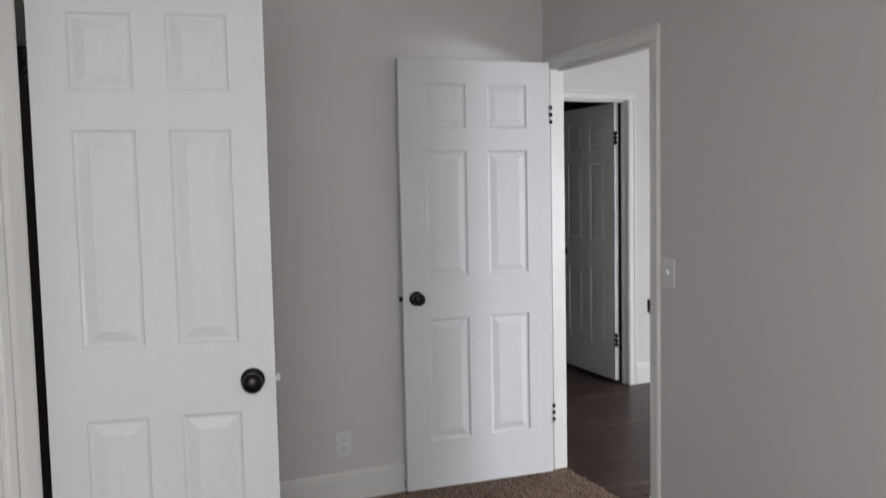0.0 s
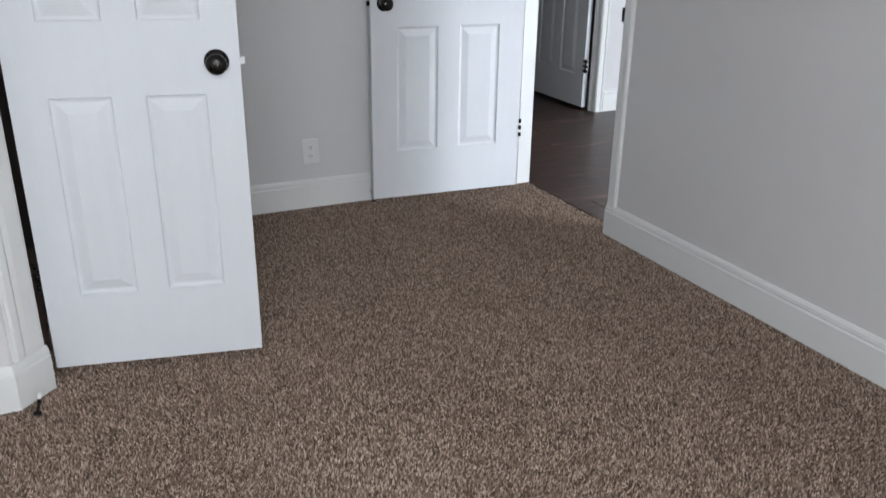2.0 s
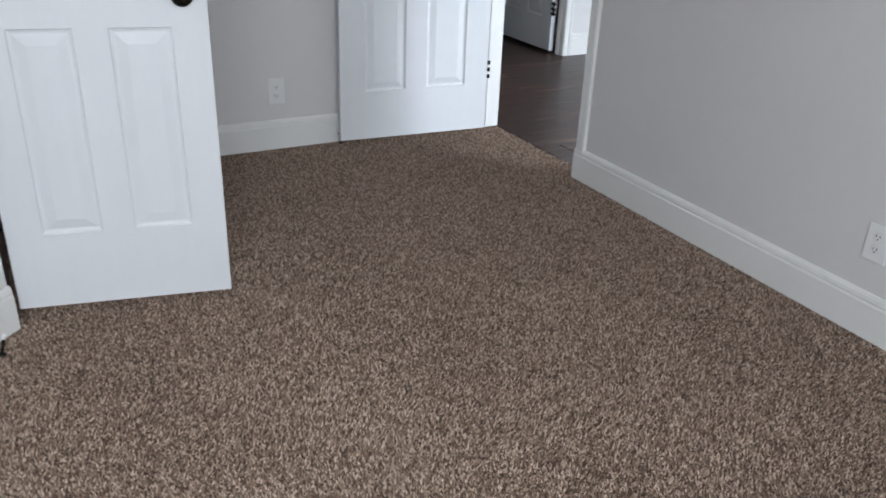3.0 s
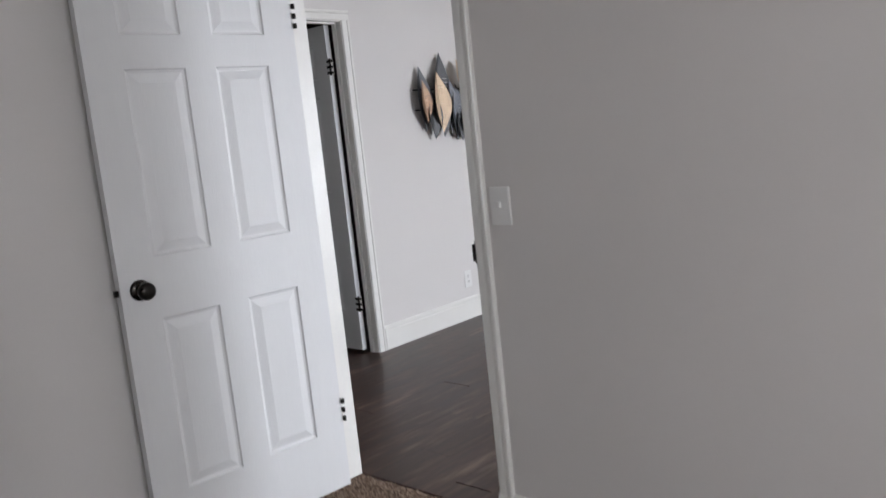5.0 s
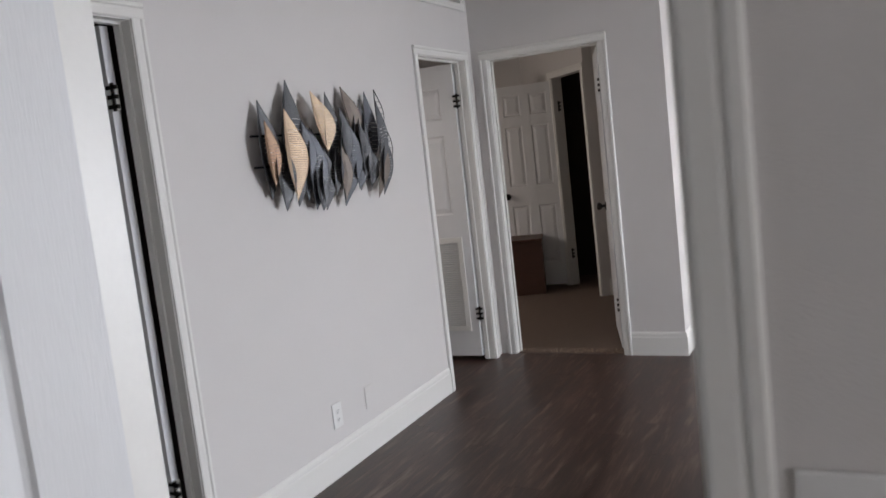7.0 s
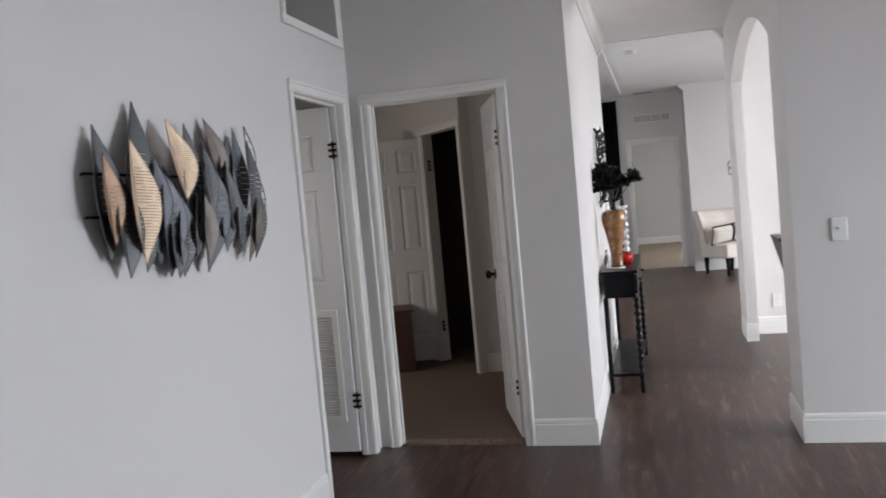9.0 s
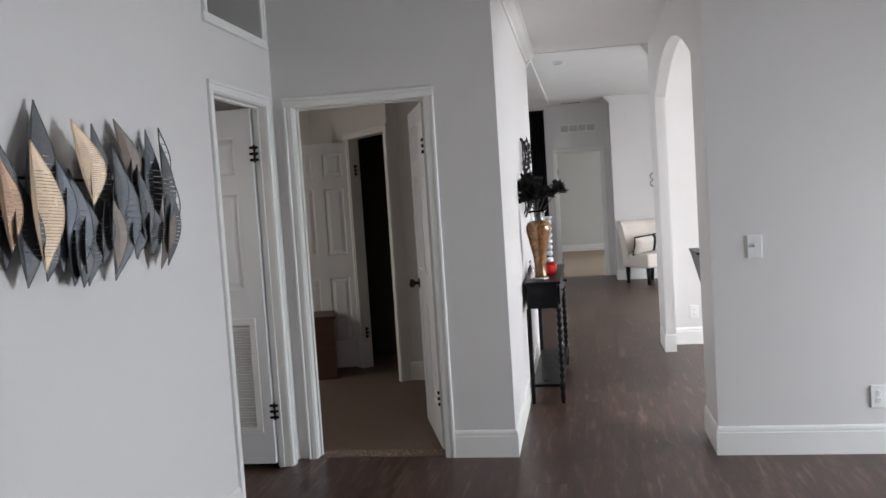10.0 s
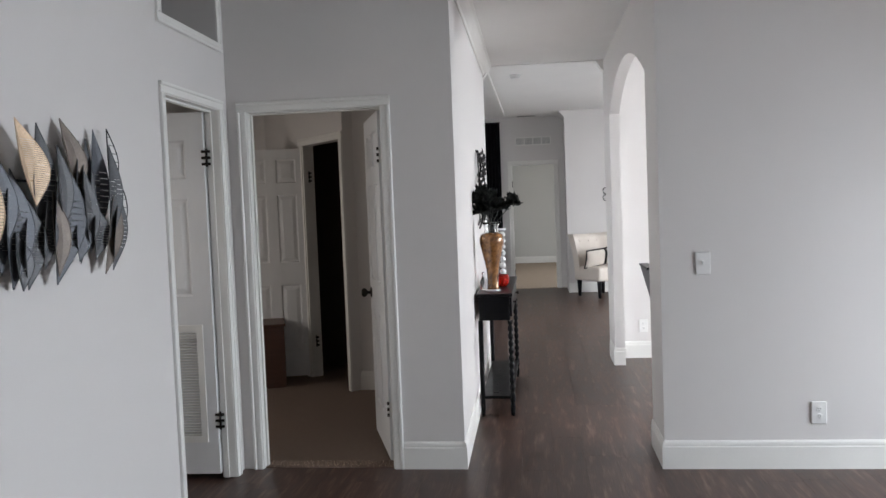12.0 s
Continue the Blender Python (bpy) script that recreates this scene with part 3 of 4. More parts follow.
crown("crown_1", (EX, 0.856, H), (EX, 2.138, H), (-1, 0))
crown("crown_2", (EX - 0.085, 0.856, H), (7.80, 0.856, H), (0, -1))
crown("crown_3", (0.114, GY, H), (4.50, GY, H), (0, -1))


# ---- plates ----
def wall_plate(name, m, label, kind_of):
    """A plate in the local xz plane that faces -y, centre at the origin."""
    root = thing(name, m, label, "light switch" if kind_of == "switch" else "outlet", "light switches" if kind_of == "switch" else "wall outlets")
    part("plate", boxes((-0.039, 0.039, -0.007, 0.0, -0.060, 0.060), bevel=0.0035), PLATE, root)
    if kind_of == "switch":
        part("toggle", boxes((-0.005, 0.005, -0.017, -0.006, -0.004, 0.014), bevel=0.001), PLATE, root)
        for z in (-0.03, 0.03):
            part("screw", lathe(bmesh.new(), [(0.003, 0), (0.003, 0.001)], Matrix.Translation((0, -0.006, z)) @ Matrix.Rotation(radians(90), 4, "X"), 8), PLATE, root)
    else:
        for z in (-0.02, 0.02):
            r = part("receptacle", lathe(bmesh.new(), [(0.0165, 0), (0.0165, 0.002), (0.015, 0.0025)], Matrix.Translation((0, -0.006, z)) @ Matrix.Rotation(radians(90), 4, "X"), 16), PLATE, root)
            for x in (-0.006, 0.006):
                part("slot", boxes((x - 0.0012, x + 0.0012, -0.0092, -0.0076, z - 0.002, z + 0.006)), SLOT, r)
            part("slot", boxes((-0.002, 0.002, -0.0092, -0.0076, z - 0.010, z - 0.006)), SLOT, r)
    return root


wall_plate("light_switch", pose(0.014, -0.153, 1.095, 0, 0, -90), "white toggle light switch plate beside the bedroom door", "switch")
wall_plate("light_switch", pose(EX, -0.462, 1.117, 0, 0, -90), "white toggle light switch plate on the hall wall", "switch")
wall_plate("wall_outlet", pose(-1.085, 0.825, 0.275), "white duplex outlet behind the bedroom door", "outlet")
wall_plate("wall_outlet", pose(0.014, -1.50, 0.297, 0, 0, -90), "white duplex outlet low on the bedroom wall", "outlet")
wall_plate("wall_outlet", pose(EX, -1.045, 0.303, 0, 0, -90), "white duplex outlet above the hall baseboard", "outlet")
wall_plate("wall_outlet", pose(7.675, -0.527, 0.297, 0, 0, -90), "white duplex outlet on the dining room wall", "outlet")
wall_plate("wall_outlet", pose(2.36, GY, 0.285), "white duplex outlet under the leaf wall art", "outlet")
bp = thing("cover_plate", pose(2.66, GY, 0.28), "gray painted blank cover plate under the leaf wall art", "cover plate")
part("plate", boxes((-0.037, 0.037, -0.005, 0.0, -0.058, 0.058), bevel=0.002), WALL, bp)
for z in (-0.03, 0.03):
    part("screw", lathe(bmesh.new(), [(0.003, 0), (0.003, 0.001)], Matrix.Translation((0, -0.005, z)) @ Matrix.Rotation(radians(90), 4, "X"), 8), WALL, bp)

# strike plate and floor door stops
sp = part("strike_plate", boxes((0.008, 0.07, -0.0358, -0.033, 0.91, 0.985), (0.0, 0.008, -0.0358, -0.0295, 0.92, 0.975)), BRONZE)
tagged(sp, "dark bronze strike plate on the bedroom door jamb", "strike plate")


def door_stop(name, m, label):
    root = thing(name, m, label, "door stop")
    bm = lathe(bmesh.new(), [(0.012, 0.0), (0.012, 0.004), (0.005, 0.008)], None, 12)
    part("base", bm, BRONZE, root)
    part("spring", tube(bmesh.new(), [(0.0045 * math.cos(i * 0.9), 0.0045 * math.sin(i * 0.9), 0.006 + i * 0.00085) for i in range(60)], 0.0013, 5), BRONZE, root)
    part("tip", lathe(bmesh.new(), [(0.006, 0.056), (0.007, 0.060), (0.007, 0.068), (0.004, 0.072)], None, 12), PLATE, root, "white rubber tip")
    return root


door_stop("door_stop", pose(-2.315, -0.592, 0.0, 8, 14, 0), "dark spring door stop with a white tip on the carpet")
door_stop("door_stop", pose(-0.79, 0.775, 0.0, -25, 0, 0), "dark spring door stop behind the bedroom door")

# ---- leaf wall art ----
UPPER = [  # spine top x, z and foot x, z, width, colour
    (2.04, 1.77, 2.06, 1.35, 0.15, 'g'), (2.26, 1.86, 2.17, 1.38, 0.17, 'g'), (2.56, 1.81, 2.53, 1.44, 0.14, 'g'),
    (2.83, 1.77, 2.78, 1.38, 0.10, 'b'), (2.94, 1.82, 2.89, 1.37, 0.15, 'b'), (2.87, 1.78, 2.79, 1.32, 0.11, 'g'),
    (2.03, 1.68, 2.05, 1.40, 0.12, 'c'), (2.18, 1.73, 2.20, 1.33, 0.20, 'o'), (2.40, 1.81, 2.49, 1.53, 0.20, 'o'),
    (2.71, 1.84, 2.80, 1.57, 0.18, 't'), (3.03, 1.83, 3.04, 1.57, 0.11, 'w'), (3.10, 1.66, 3.08, 1.38, 0.12, 'w')]
LOWER = [
    (2.38, 1.65, 2.36, 1.27, 0.16, 'b'), (2.68, 1.71, 2.61, 1.26, 0.22, 'b'), (2.47, 1.55, 2.44, 1.26, 0.13, 'g'),
    (2.59, 1.58, 2.60, 1.29, 0.14, 't'), (2.56, 1.55, 2.52, 1.32, 0.09, 'g'), (3.02, 1.58, 2.92, 1.27, 0.15, 't'),
    (3.06, 1.58, 2.98, 1.28, 0.11, 'g'), (2.12, 1.62, 2.13, 1.29, 0.14, 'g'), (2.24, 1.50, 2.22, 1.30, 0.09, 'g'), (2.31, 1.68, 2.32, 1.40, 0.11, 'b'), (2.64, 1.74, 2.66, 1.45, 0.10, 'g'), (2.80, 1.66, 2.82, 1.36, 0.11, 'g'), (3.00, 1.76, 2.98, 1.40, 0.12, 'g'), (2.26, 1.58, 2.31, 1.32, 0.09, 'b'),
    (2.38, 1.45, 2.40, 1.26, 0.10, 'g'), (2.88, 1.53, 2.86, 1.33, 0.13, 'g'), (2.75, 1.50, 2.75, 1.33, 0.11, 'b')]
art = thing("leaf_wall_art", pose(0, GY, 0), "metal wall art of overlapping gray, blue and gold leaves", "wall art")
metal = {'g': SLATE, 'b': STEEL, 'c': COPPER, 't': TAUPE, 'o': GOLD, 'w': BLACK}
words = {'g': "dark gray ribbed metal leaf", 'b': "blue-gray ribbed metal leaf", 'c': "copper-brown ribbed metal leaf", 't': "taupe brown metal leaf",
         'o': "pale gold ribbed metal leaf", 'w': "open black wire leaf outline"}
rng = random.Random(4)


def art_leaf(top, bot, w, c):
    """A leaf folded along its spine like a trough: the spine near the wall, both edges out towards the room."""
    bm = bmesh.new()
    n = 200
    rows = []
    for i in range(n + 1):
        s = i / n
        half = (0.56 if c in "gb" else 0.47) * w * (math.sin(math.pi * min(1, s * 0.99 + 0.005)) ** 1.15 + 0.008)
        mid = top.lerp(bot, s)
        rows.append([mid + Vector(d) * half for d in ((-0.85, -0.40, -0.08), (-0.42, -0.16, -0.03), (0, 0, 0), (0.46, -0.11, -0.03), (0.92, -0.30, -0.08))])
    if c == 'w':
        for side in (0, 2, 4):
            tube(bm, [r[side] for r in rows[::5]], 0.0022, 5)
        for i in (24, 48, 72, 96):
            tube(bm, [rows[i][k] for k in (0, 2, 4)], 0.0016, 4)
        return bm
    verts = [[bm.verts.new(p) for p in r] for r in rows]
    lo, hi = (0.22, 0.90) if c == 'o' else (0.34, 0.72)
    for i in range(n):
        cut = lo < i / n < hi and i % 5 == 0 and c in "ogbc"
        for k in range(4):
            if not (cut and k >= 2 and (c == 'o' or (i // 5 + k) % 2)):
                bm.faces.new((verts[i][k], verts[i + 1][k], verts[i + 1][k + 1], verts[i][k + 1]))
    for side in (0, 2, 4):
        tube(bm, [r[side] for r in rows[::5]], 0.0017, 4)
    return bm


for row, depth in ((UPPER, 0.024), (LOWER, 0.040)):
    for xt, zt, xb, zb, w, c in row:
        off = -depth - 0.018 * rng.random() - (0.020 if c in "oc" else 0)
        part("leaf", art_leaf(Vector((xt, off, zt)), Vector((xb, off, zb)), w, c), metal[c], art, words[c])
for z0, z1 in ((1.620, 1.607), (1.490, 1.448)):
    part("rod", tube(bmesh.new(), [(1.965, -0.032, z0), (3.04, -0.032, z1)], 0.005), BLACK, art)
for x, z in ((2.0, 1.62), (2.95, 1.608), (2.0, 1.489), (2.95, 1.452)):
    part("bracket", tube(bmesh.new(), [(x, 0.0, z), (x, -0.034, z)], 0.004), BLACK, art)

# ---- console table and what stands on it ----
TX, TY, TL = 5.62, 0.60, 1.32
con = thing("console_table", pose(TX, TY, 0) @ Matrix.Diagonal((1, 1, 1.033, 1)), "narrow black console table with turned legs by the wall", "table")
part("tabletop", boxes((0, TL, 0, 0.25, 0.808, 0.828), bevel=0.004), BLACK, con)
part("apron", boxes((0.012, TL - 0.012, 0.022, 0.235, 0.648, 0.808)), BLACK, con)
for i in range(2):
    d = part("drawer_front", boxes((0.045 + i * 0.62, 0.655 + i * 0.62, 0.008, 0.022, 0.668, 0.795), bevel=0.003), BLACK, con)
    part("pull", lathe(bmesh.new(), [(0.006, 0), (0.006, 0.012), (0.013, 0.018), (0.012, 0.024), (0.004, 0.027)], Matrix.Translation((0.35 + i * 0.62, 0.008, 0.732)) @ Matrix.Rotation(radians(90), 4, "X"), 14), BRONZE, d)
part("shelf", boxes((0.012, TL - 0.012, 0.012, 0.235, 0.115, 0.135), bevel=0.003), BLACK, con)
turned = [(0.012, 0.0), (0.016, 0.02), (0.019, 0.06), (0.013, 0.085), (0.02, 0.10), (0.02, 0.145), (0.014, 0.155)]
for k in range(9):
    z = 0.165 + k * 0.05
    turned += [(0.012, z), (0.019, z + 0.014), (0.020, z + 0.025), (0.019, z + 0.036), (0.012, z + 0.048)]
turned += [(0.018, 0.625), (0.021, 0.648)]
plain = [(0.012, 0.0), (0.016, 0.03), (0.017, 0.648)]
for x in (0.022, TL - 0.022):
    for y, prof in ((0.022, turned), (0.228, plain)):
        part("leg", lathe(bmesh.new(), prof, Matrix.Translation((x, y, 0)), 14), BLACK, con)

vase = thing("flower_vase", pose(5.85, 0.742, 0.855) @ Matrix.Diagonal((0.92, 0.92, 1.0, 1)), "tall amber mottled glass vase on the console table", "vase")
part("body", lathe(bmesh.new(), [(0.050, 0.012), (0.044, 0.03), (0.043, 0.08), (0.052, 0.16), (0.068, 0.23), (0.085, 0.30), (0.095, 0.345), (0.096, 0.375), (0.086, 0.402), (0.060, 0.417)], None, 32), AMBER, vase)
part("foot", lathe(bmesh.new(), [(0.058, 0.0), (0.060, 0.006), (0.054, 0.012)], None, 32), CRYSTAL, vase, "clear glass foot ring")
bm = bmesh.new()
lathe(bm, [(0.058, 0.415), (0.052, 0.44), (0.060, 0.47), (0.074, 0.49), (0.071, 0.49), (0.057, 0.47), (0.049, 0.44), (0.054, 0.417)], None, 32)
bmesh.ops.delete(bm, geom=[f for f in bm.faces if len(f.verts) > 4], context="FACES_ONLY")
part("neck", bm, CLEAR, vase, "clear glass flared neck")
flowers = thing("flower_bunch", pose(5.85, 0.742, 0.855), "black artificial flowers with pale leaves in the vase", "flowers")
rng = random.Random(9)
heads = [(-0.05, 0.03, 0.64), (0.0, 0.06, 0.70), (-0.04, -0.02, 0.60), (0.03, -0.16, 0.63), (0.06, 0.04, 0.60), (-0.04, 0.07, 0.58), (0.02, 0.0, 0.67), (0.0, -0.07, 0.60), (-0.05, 0.085, 0.66)]
for hx, hy, hz in heads:
    part("stem", tube(bmesh.new(), [(hx * 0.1, hy * 0.1, 0.36), (hx * 0.3, hy * 0.3, 0.5), (hx, hy, hz)], 0.003, 5), STEM, flowers)
    bm = bmesh.new()
    for i in range(90):
        th, ph = rng.uniform(0, 6.283), rng.uniform(-0.5, 1.4)
        d = Vector((math.cos(th) * math.cos(ph), math.sin(th) * math.cos(ph), math.sin(ph)))
        side = d.cross(Vector((rng.uniform(-1, 1), rng.uniform(-1, 1), 1))).normalized() * rng.uniform(0.012, 0.024)
        c0, L = Vector((hx, hy, hz)) + d * 0.008, rng.uniform(0.035, 0.078)
        cup = d.cross(side).normalized() * 0.010
        v = [bm.verts.new(c0), bm.verts.new(c0 + d * L * 0.55 + side + cup), bm.verts.new(c0 + d * L), bm.verts.new(c0 + d * L * 0.55 - side + cup)]
        bm.faces.new((v[0], v[1], v[2]))
        bm.faces.new((v[0], v[2], v[3]))
    part("flower", bm, PETAL, flowers)
for k in range(9):
    a, e = rng.uniform(0, 6.283), rng.uniform(0.3, 1.1)
    d = Vector((math.cos(a) * math.cos(e), math.sin(a) * math.cos(e) * 0.8, math.sin(e)))
    bm = bmesh.new()
    p0 = Vector((0, 0, 0.53))
    tube(bm, [p0, p0 + d * 0.08, p0 + d * 0.15 + Vector((0, 0, -0.01))], 0.0015, 4)
    for i in range(7):
        q = p0 + d * (0.05 + 0.016 * i)
        s = d.cross(Vector((0, 0, 1))).normalized() * (0.020 if i % 2 else -0.020)
        v = [bm.verts.new(q), bm.verts.new(q + s * 0.6 + d * 0.012), bm.verts.new(q + s + d * 0.020), bm.verts.new(q + s * 0.5 - d * 0.002)]
        bm.faces.new(v)
    part("leaf_spray", bm, PETAL if k % 3 else STEM, flowers)

bowl = thing("red_glass_bowl", pose(6.12, 0.70, 0.855), "red glass candle bowl on the console table", "bowl")
part("bowl", lathe(bmesh.new(), [(0.035, 0.0), (0.055, 0.015), (0.066, 0.05), (0.060, 0.09), (0.055, 0.09), (0.060, 0.05), (0.05, 0.02), (0.02, 0.012)], None, 28), RED, bowl)
part("candle", lathe(bmesh.new(), [(0.025, 0.013), (0.025, 0.05), (0.003, 0.052)], None, 16), CREAM, bowl)
bottle = thing("glass_bottle", pose(5.92, 0.815, 0.855), "small clear glass ornament beside the vase", "ornament")
part("body", lathe(bmesh.new(), [(0.022, 0), (0.026, 0.01), (0.026, 0.06), (0.012, 0.09), (0.009, 0.105), (0.016, 0.115), (0.004, 0.13)], None, 20), CLEAR, bottle)
cs = thing("crystal_candlestick", pose(6.32, 0.69, 0.855) @ Matrix.Diagonal((1.0, 1.0, 1.06, 1)), "clear crystal candlestick of stacked glass balls", "candlestick")
part("base", lathe(bmesh.new(), [(0.045, 0.0), (0.045, 0.01), (0.02, 0.02), (0.012, 0.07)], None, 20), BLACK, cs, "black metal base")
for k in range(7):
    z = 0.09 + k * 0.045
    part("ball", lathe(bmesh.new(), [(0.008, z - 0.022), (0.02, z - 0.014), (0.027, z), (0.02, z + 0.014), (0.008, z + 0.022)], None, 16), CRYSTAL, cs)
part("cup", lathe(bmesh.new(), [(0.012, 0.381), (0.03, 0.392), (0.034, 0.405), (0.01, 0.406)], None, 18), CRYSTAL, cs)

# scrolled metal leaf ornament on the corridor wall
scroll = thing("metal_wall_ornament", pose(6.37, 0.872, 1.29), "black metal leaf scroll ornament on the wall", "wall art")
for sgn, zz, hh in ((1, 0.0, 0.30), (-1, 0.14, 0.28), (1, 0.30, 0.30), (-1, 0.0, 0.2), (-1, 0.36, 0.22)):
    pts = [(sgn * 0.20 * math.sin(i / 14 * math.pi), -0.012 - 0.035 * math.sin(i / 14 * math.pi), zz + hh * i / 14) for i in range(15)]
    sc_ = part("scroll", tube(bmesh.new(), pts, 0.008, 6), BLACK, scroll)
    bm = bmesh.new()
    for i in range(2, 14, 2):
        p = Vector(pts[i])
        q = p + Vector((-sgn * 0.08, -0.018, 0.035))
        tube(bm, [p, q, p + Vector((-sgn * 0.14, 0.004, 0.01))], 0.005, 5)
        v = [bm.verts.new(q + Vector(d)) for d in ((0, 0, -0.02), (0.03 * sgn, -0.014, 0.0), (0, -0.004, 0.035), (-0.03 * sgn, -0.014, 0.0))]
        bm.faces.new(v)
    part("tendril", bm, BLACK, sc_)
part("rail", tube(bmesh.new(), [(0.0, 0, 0.02), (0.0, -0.016, 0.06), (0, -0.016, 0.57), (0, 0, 0.61)], 0.007, 6), BLACK, scroll)

# ---- small bedroom ----
dr = thing("wood_chest", pose(6.60, 2.545, 0.004, 0, 0, 19), "low brown wooden chest on the bedroom carpet", "chest")
part("body", boxes((0.0, 0.42, 0.0, 0.75, 0.0, 0.515), bevel=0.004), BROWNWOOD, dr)
part("top", boxes((-0.012, 0.43, -0.012, 0.76, 0.515, 0.537), bevel=0.004), BROWNWOOD, dr)
tr = thing("trim_small_closet", pose(6.485, 1.86, 0, 0, 0, 40.7), "white painted closet casing", "door frame", kind="structure")
part("casing", strip(bmesh.new(), CAS, (0.06, 0.1, 0), (0.06, 0.1, 2.04), (-1, 0, 0), (0, 1, 0)), TRIM, tr)
part("casing", strip(bmesh.new(), CAS, (0.77, 0.1, 0), (0.77, 0.1, 2.04), (1, 0, 0), (0, 1, 0)), TRIM, tr)
part("head_casing", strip(bmesh.new(), CAS, (-0.002, 0.1, 2.04), (0.832, 0.1, 2.04), (0, 0, 1), (0, 1, 0)), TRIM, tr)
part("jamb", boxes((0.06, 0.075, 0.0, 0.1, 0, 2.04)), TRIM, tr)
part("jamb", boxes((0.755, 0.77, 0.0, 0.1, 0, 2.04)), TRIM, tr)


# ---- living room ----
ch = thing("slipper_chair", pose(12.70, -0.52, 0, 0, 0, 36) @ Matrix.Scale(1.05, 4), "cream button-tufted upholstered chair with black legs", "chair")
bm = boxes((-0.30, 0.26, -0.29, 0.29, 0.24, 0.44), bevel=0.03)
part("seat", bm, CREAM, ch)
bm = bmesh.new()
n = 16
rows = []
for j in range(9):
    z = 0.36 + j * 0.067
    row = []
    for i in range(n + 1):
        u = i / n * 2 - 1
        wing = 0.10 * max(0, abs(u) - 0.55) / 0.45
        row.append((0.20 + 0.10 * j / 8 - wing - 0.03 * math.sin(math.pi * j / 8), u * (0.31 + 0.03 * j / 8), z + 0.012 * (abs(u) ** 3) * (j / 8)))
    rows.append(row)
front = [[bm.verts.new(p) for p in r] for r in rows]
back = [[bm.verts.new((p[0] + 0.10, p[1] * 1.04, p[2])) for p in r] for r in rows]
for j in range(8):
    for i in range(n):
        bm.faces.new((front[j][i], front[j + 1][i], front[j + 1][i + 1], front[j][i + 1])).smooth = True
        bm.faces.new((back[j][i], back[j][i + 1], back[j + 1][i + 1], back[j + 1][i])).smooth = True
    bm.faces.new((front[j][0], back[j][0], back[j + 1][0], front[j + 1][0]))
    bm.faces.new((front[j][n], front[j + 1][n], back[j + 1][n], back[j][n]))
for i in range(n):
    bm.faces.new((front[8][i], back[8][i], back[8][i + 1], front[8][i + 1]))
    bm.faces.new((front[0][i], front[0][i + 1], back[0][i + 1], back[0][i]))
bmesh.ops.recalc_face_normals(bm, faces=bm.faces)
br = part("backrest", bm, CREAM, ch)
for z in (0.68, 0.80):
    for y in (-0.16, 0.0, 0.16):
        part("button", lathe(bmesh.new(), [(0.013, 0), (0.010, 0.006), (0.002, 0.008)], Matrix.Translation((0.205 + (z - 0.36) * 0.12, y, z)) @ Matrix.Rotation(radians(-90), 4, "Y"), 10), CREAM, br)
for x, y in ((-0.25, -0.24), (-0.25, 0.24), (0.22, -0.22), (0.22, 0.22)):
    part("leg", lathe(bmesh.new(), [(0.022, 0), (0.036, 0.24)], Matrix.Translation((x, y, 0)), 8), BLACK, ch)
pl = thing("throw_pillow", pose(12.58, -0.51, 0.605, -6, -20, 36) @ Matrix.Scale(1.0, 4), "white throw pillow with black bands on the chair", "pillow")


def cushion(w, h, t, y0=-1.0, y1=1.0, grow=0.0):
    bm = bmesh.new()
    m = 14
    grid = {}
    for s in (-1, 1):
        for i in range(m + 1):
            for j in range(m + 1):
                u, v = y0 + (y1 - y0) * i / m, j / m * 2 - 1
                k = (1 - u ** 4) ** 0.6 * (1 - v ** 4) ** 0.6
                grid[s, i, j] = bm.verts.new((s * (t / 2 * k + grow), u * w / 2 * (1 - 0.06 * (1 - v * v)), v * h / 2 * (1 - 0.06 * (1 - u * u))))
        for i in range(m):
            for j in range(m):
                f = [grid[s, i, j], grid[s, i + 1, j], grid[s, i + 1, j + 1], grid[s, i, j + 1]]
                bm.faces.new(f if s > 0 else f[::-1]).smooth = True
    return bm


part("cover", cushion(0.56, 0.28, 0.14), CREAM, pl, "off-white cotton cover")
part("band", cushion(0.56, 0.28, 0.14, -0.28, -0.10, 0.003), BLACK, pl, "black sewn band")
part("piping", tube(bmesh.new(), [(0, 0.28 * c[0], 0.14 * c[1]) for c in ((-1, -1), (-0.9, 0), (-1, 1), (0, 0.92), (1, 1), (0.93, 0), (1, -1), (0, -0.92), (-1, -1))], 0.013, 6), BLACK, pl, "black piping")
sc = thing("metal_scroll_ornament", pose(13.24, -0.675, 1.55), "small dark metal scroll ornament on the wall", "wall art")
for z, s in ((0.055, 1), (-0.055, -1)):
    part("scroll", tube(bmesh.new(), [(-0.012, 0.05 * math.cos(a) , z + 0.05 * math.sin(a)) for a in (3.74 + i * 0.45 for i in range(11))], 0.007, 6), BLACK, sc)
vent = thing("air_vent", pose(14.0, 0.455, 2.495, 0, 0, -90), "white metal air vent above the far door", "vent")
part("frame", boxes((-0.30, 0.30, -0.006, 0, -0.07, -0.055), (-0.30, 0.30, -0.006, 0, 0.055, 0.07), (-0.30, -0.285, -0.006, 0, -0.055, 0.055), (0.285, 0.30, -0.006, 0, -0.055, 0.055)), TRIM, vent)
part("backing", boxes((-0.285, 0.285, -0.001, 0, -0.055, 0.055)), SHADOWGRAY, vent)
for x in (-0.145, 0.0, 0.145):
    part("divider", boxes((x - 0.008, x + 0.008, -0.006, -0.0012, -0.055, 0.055)), TRIM, vent)
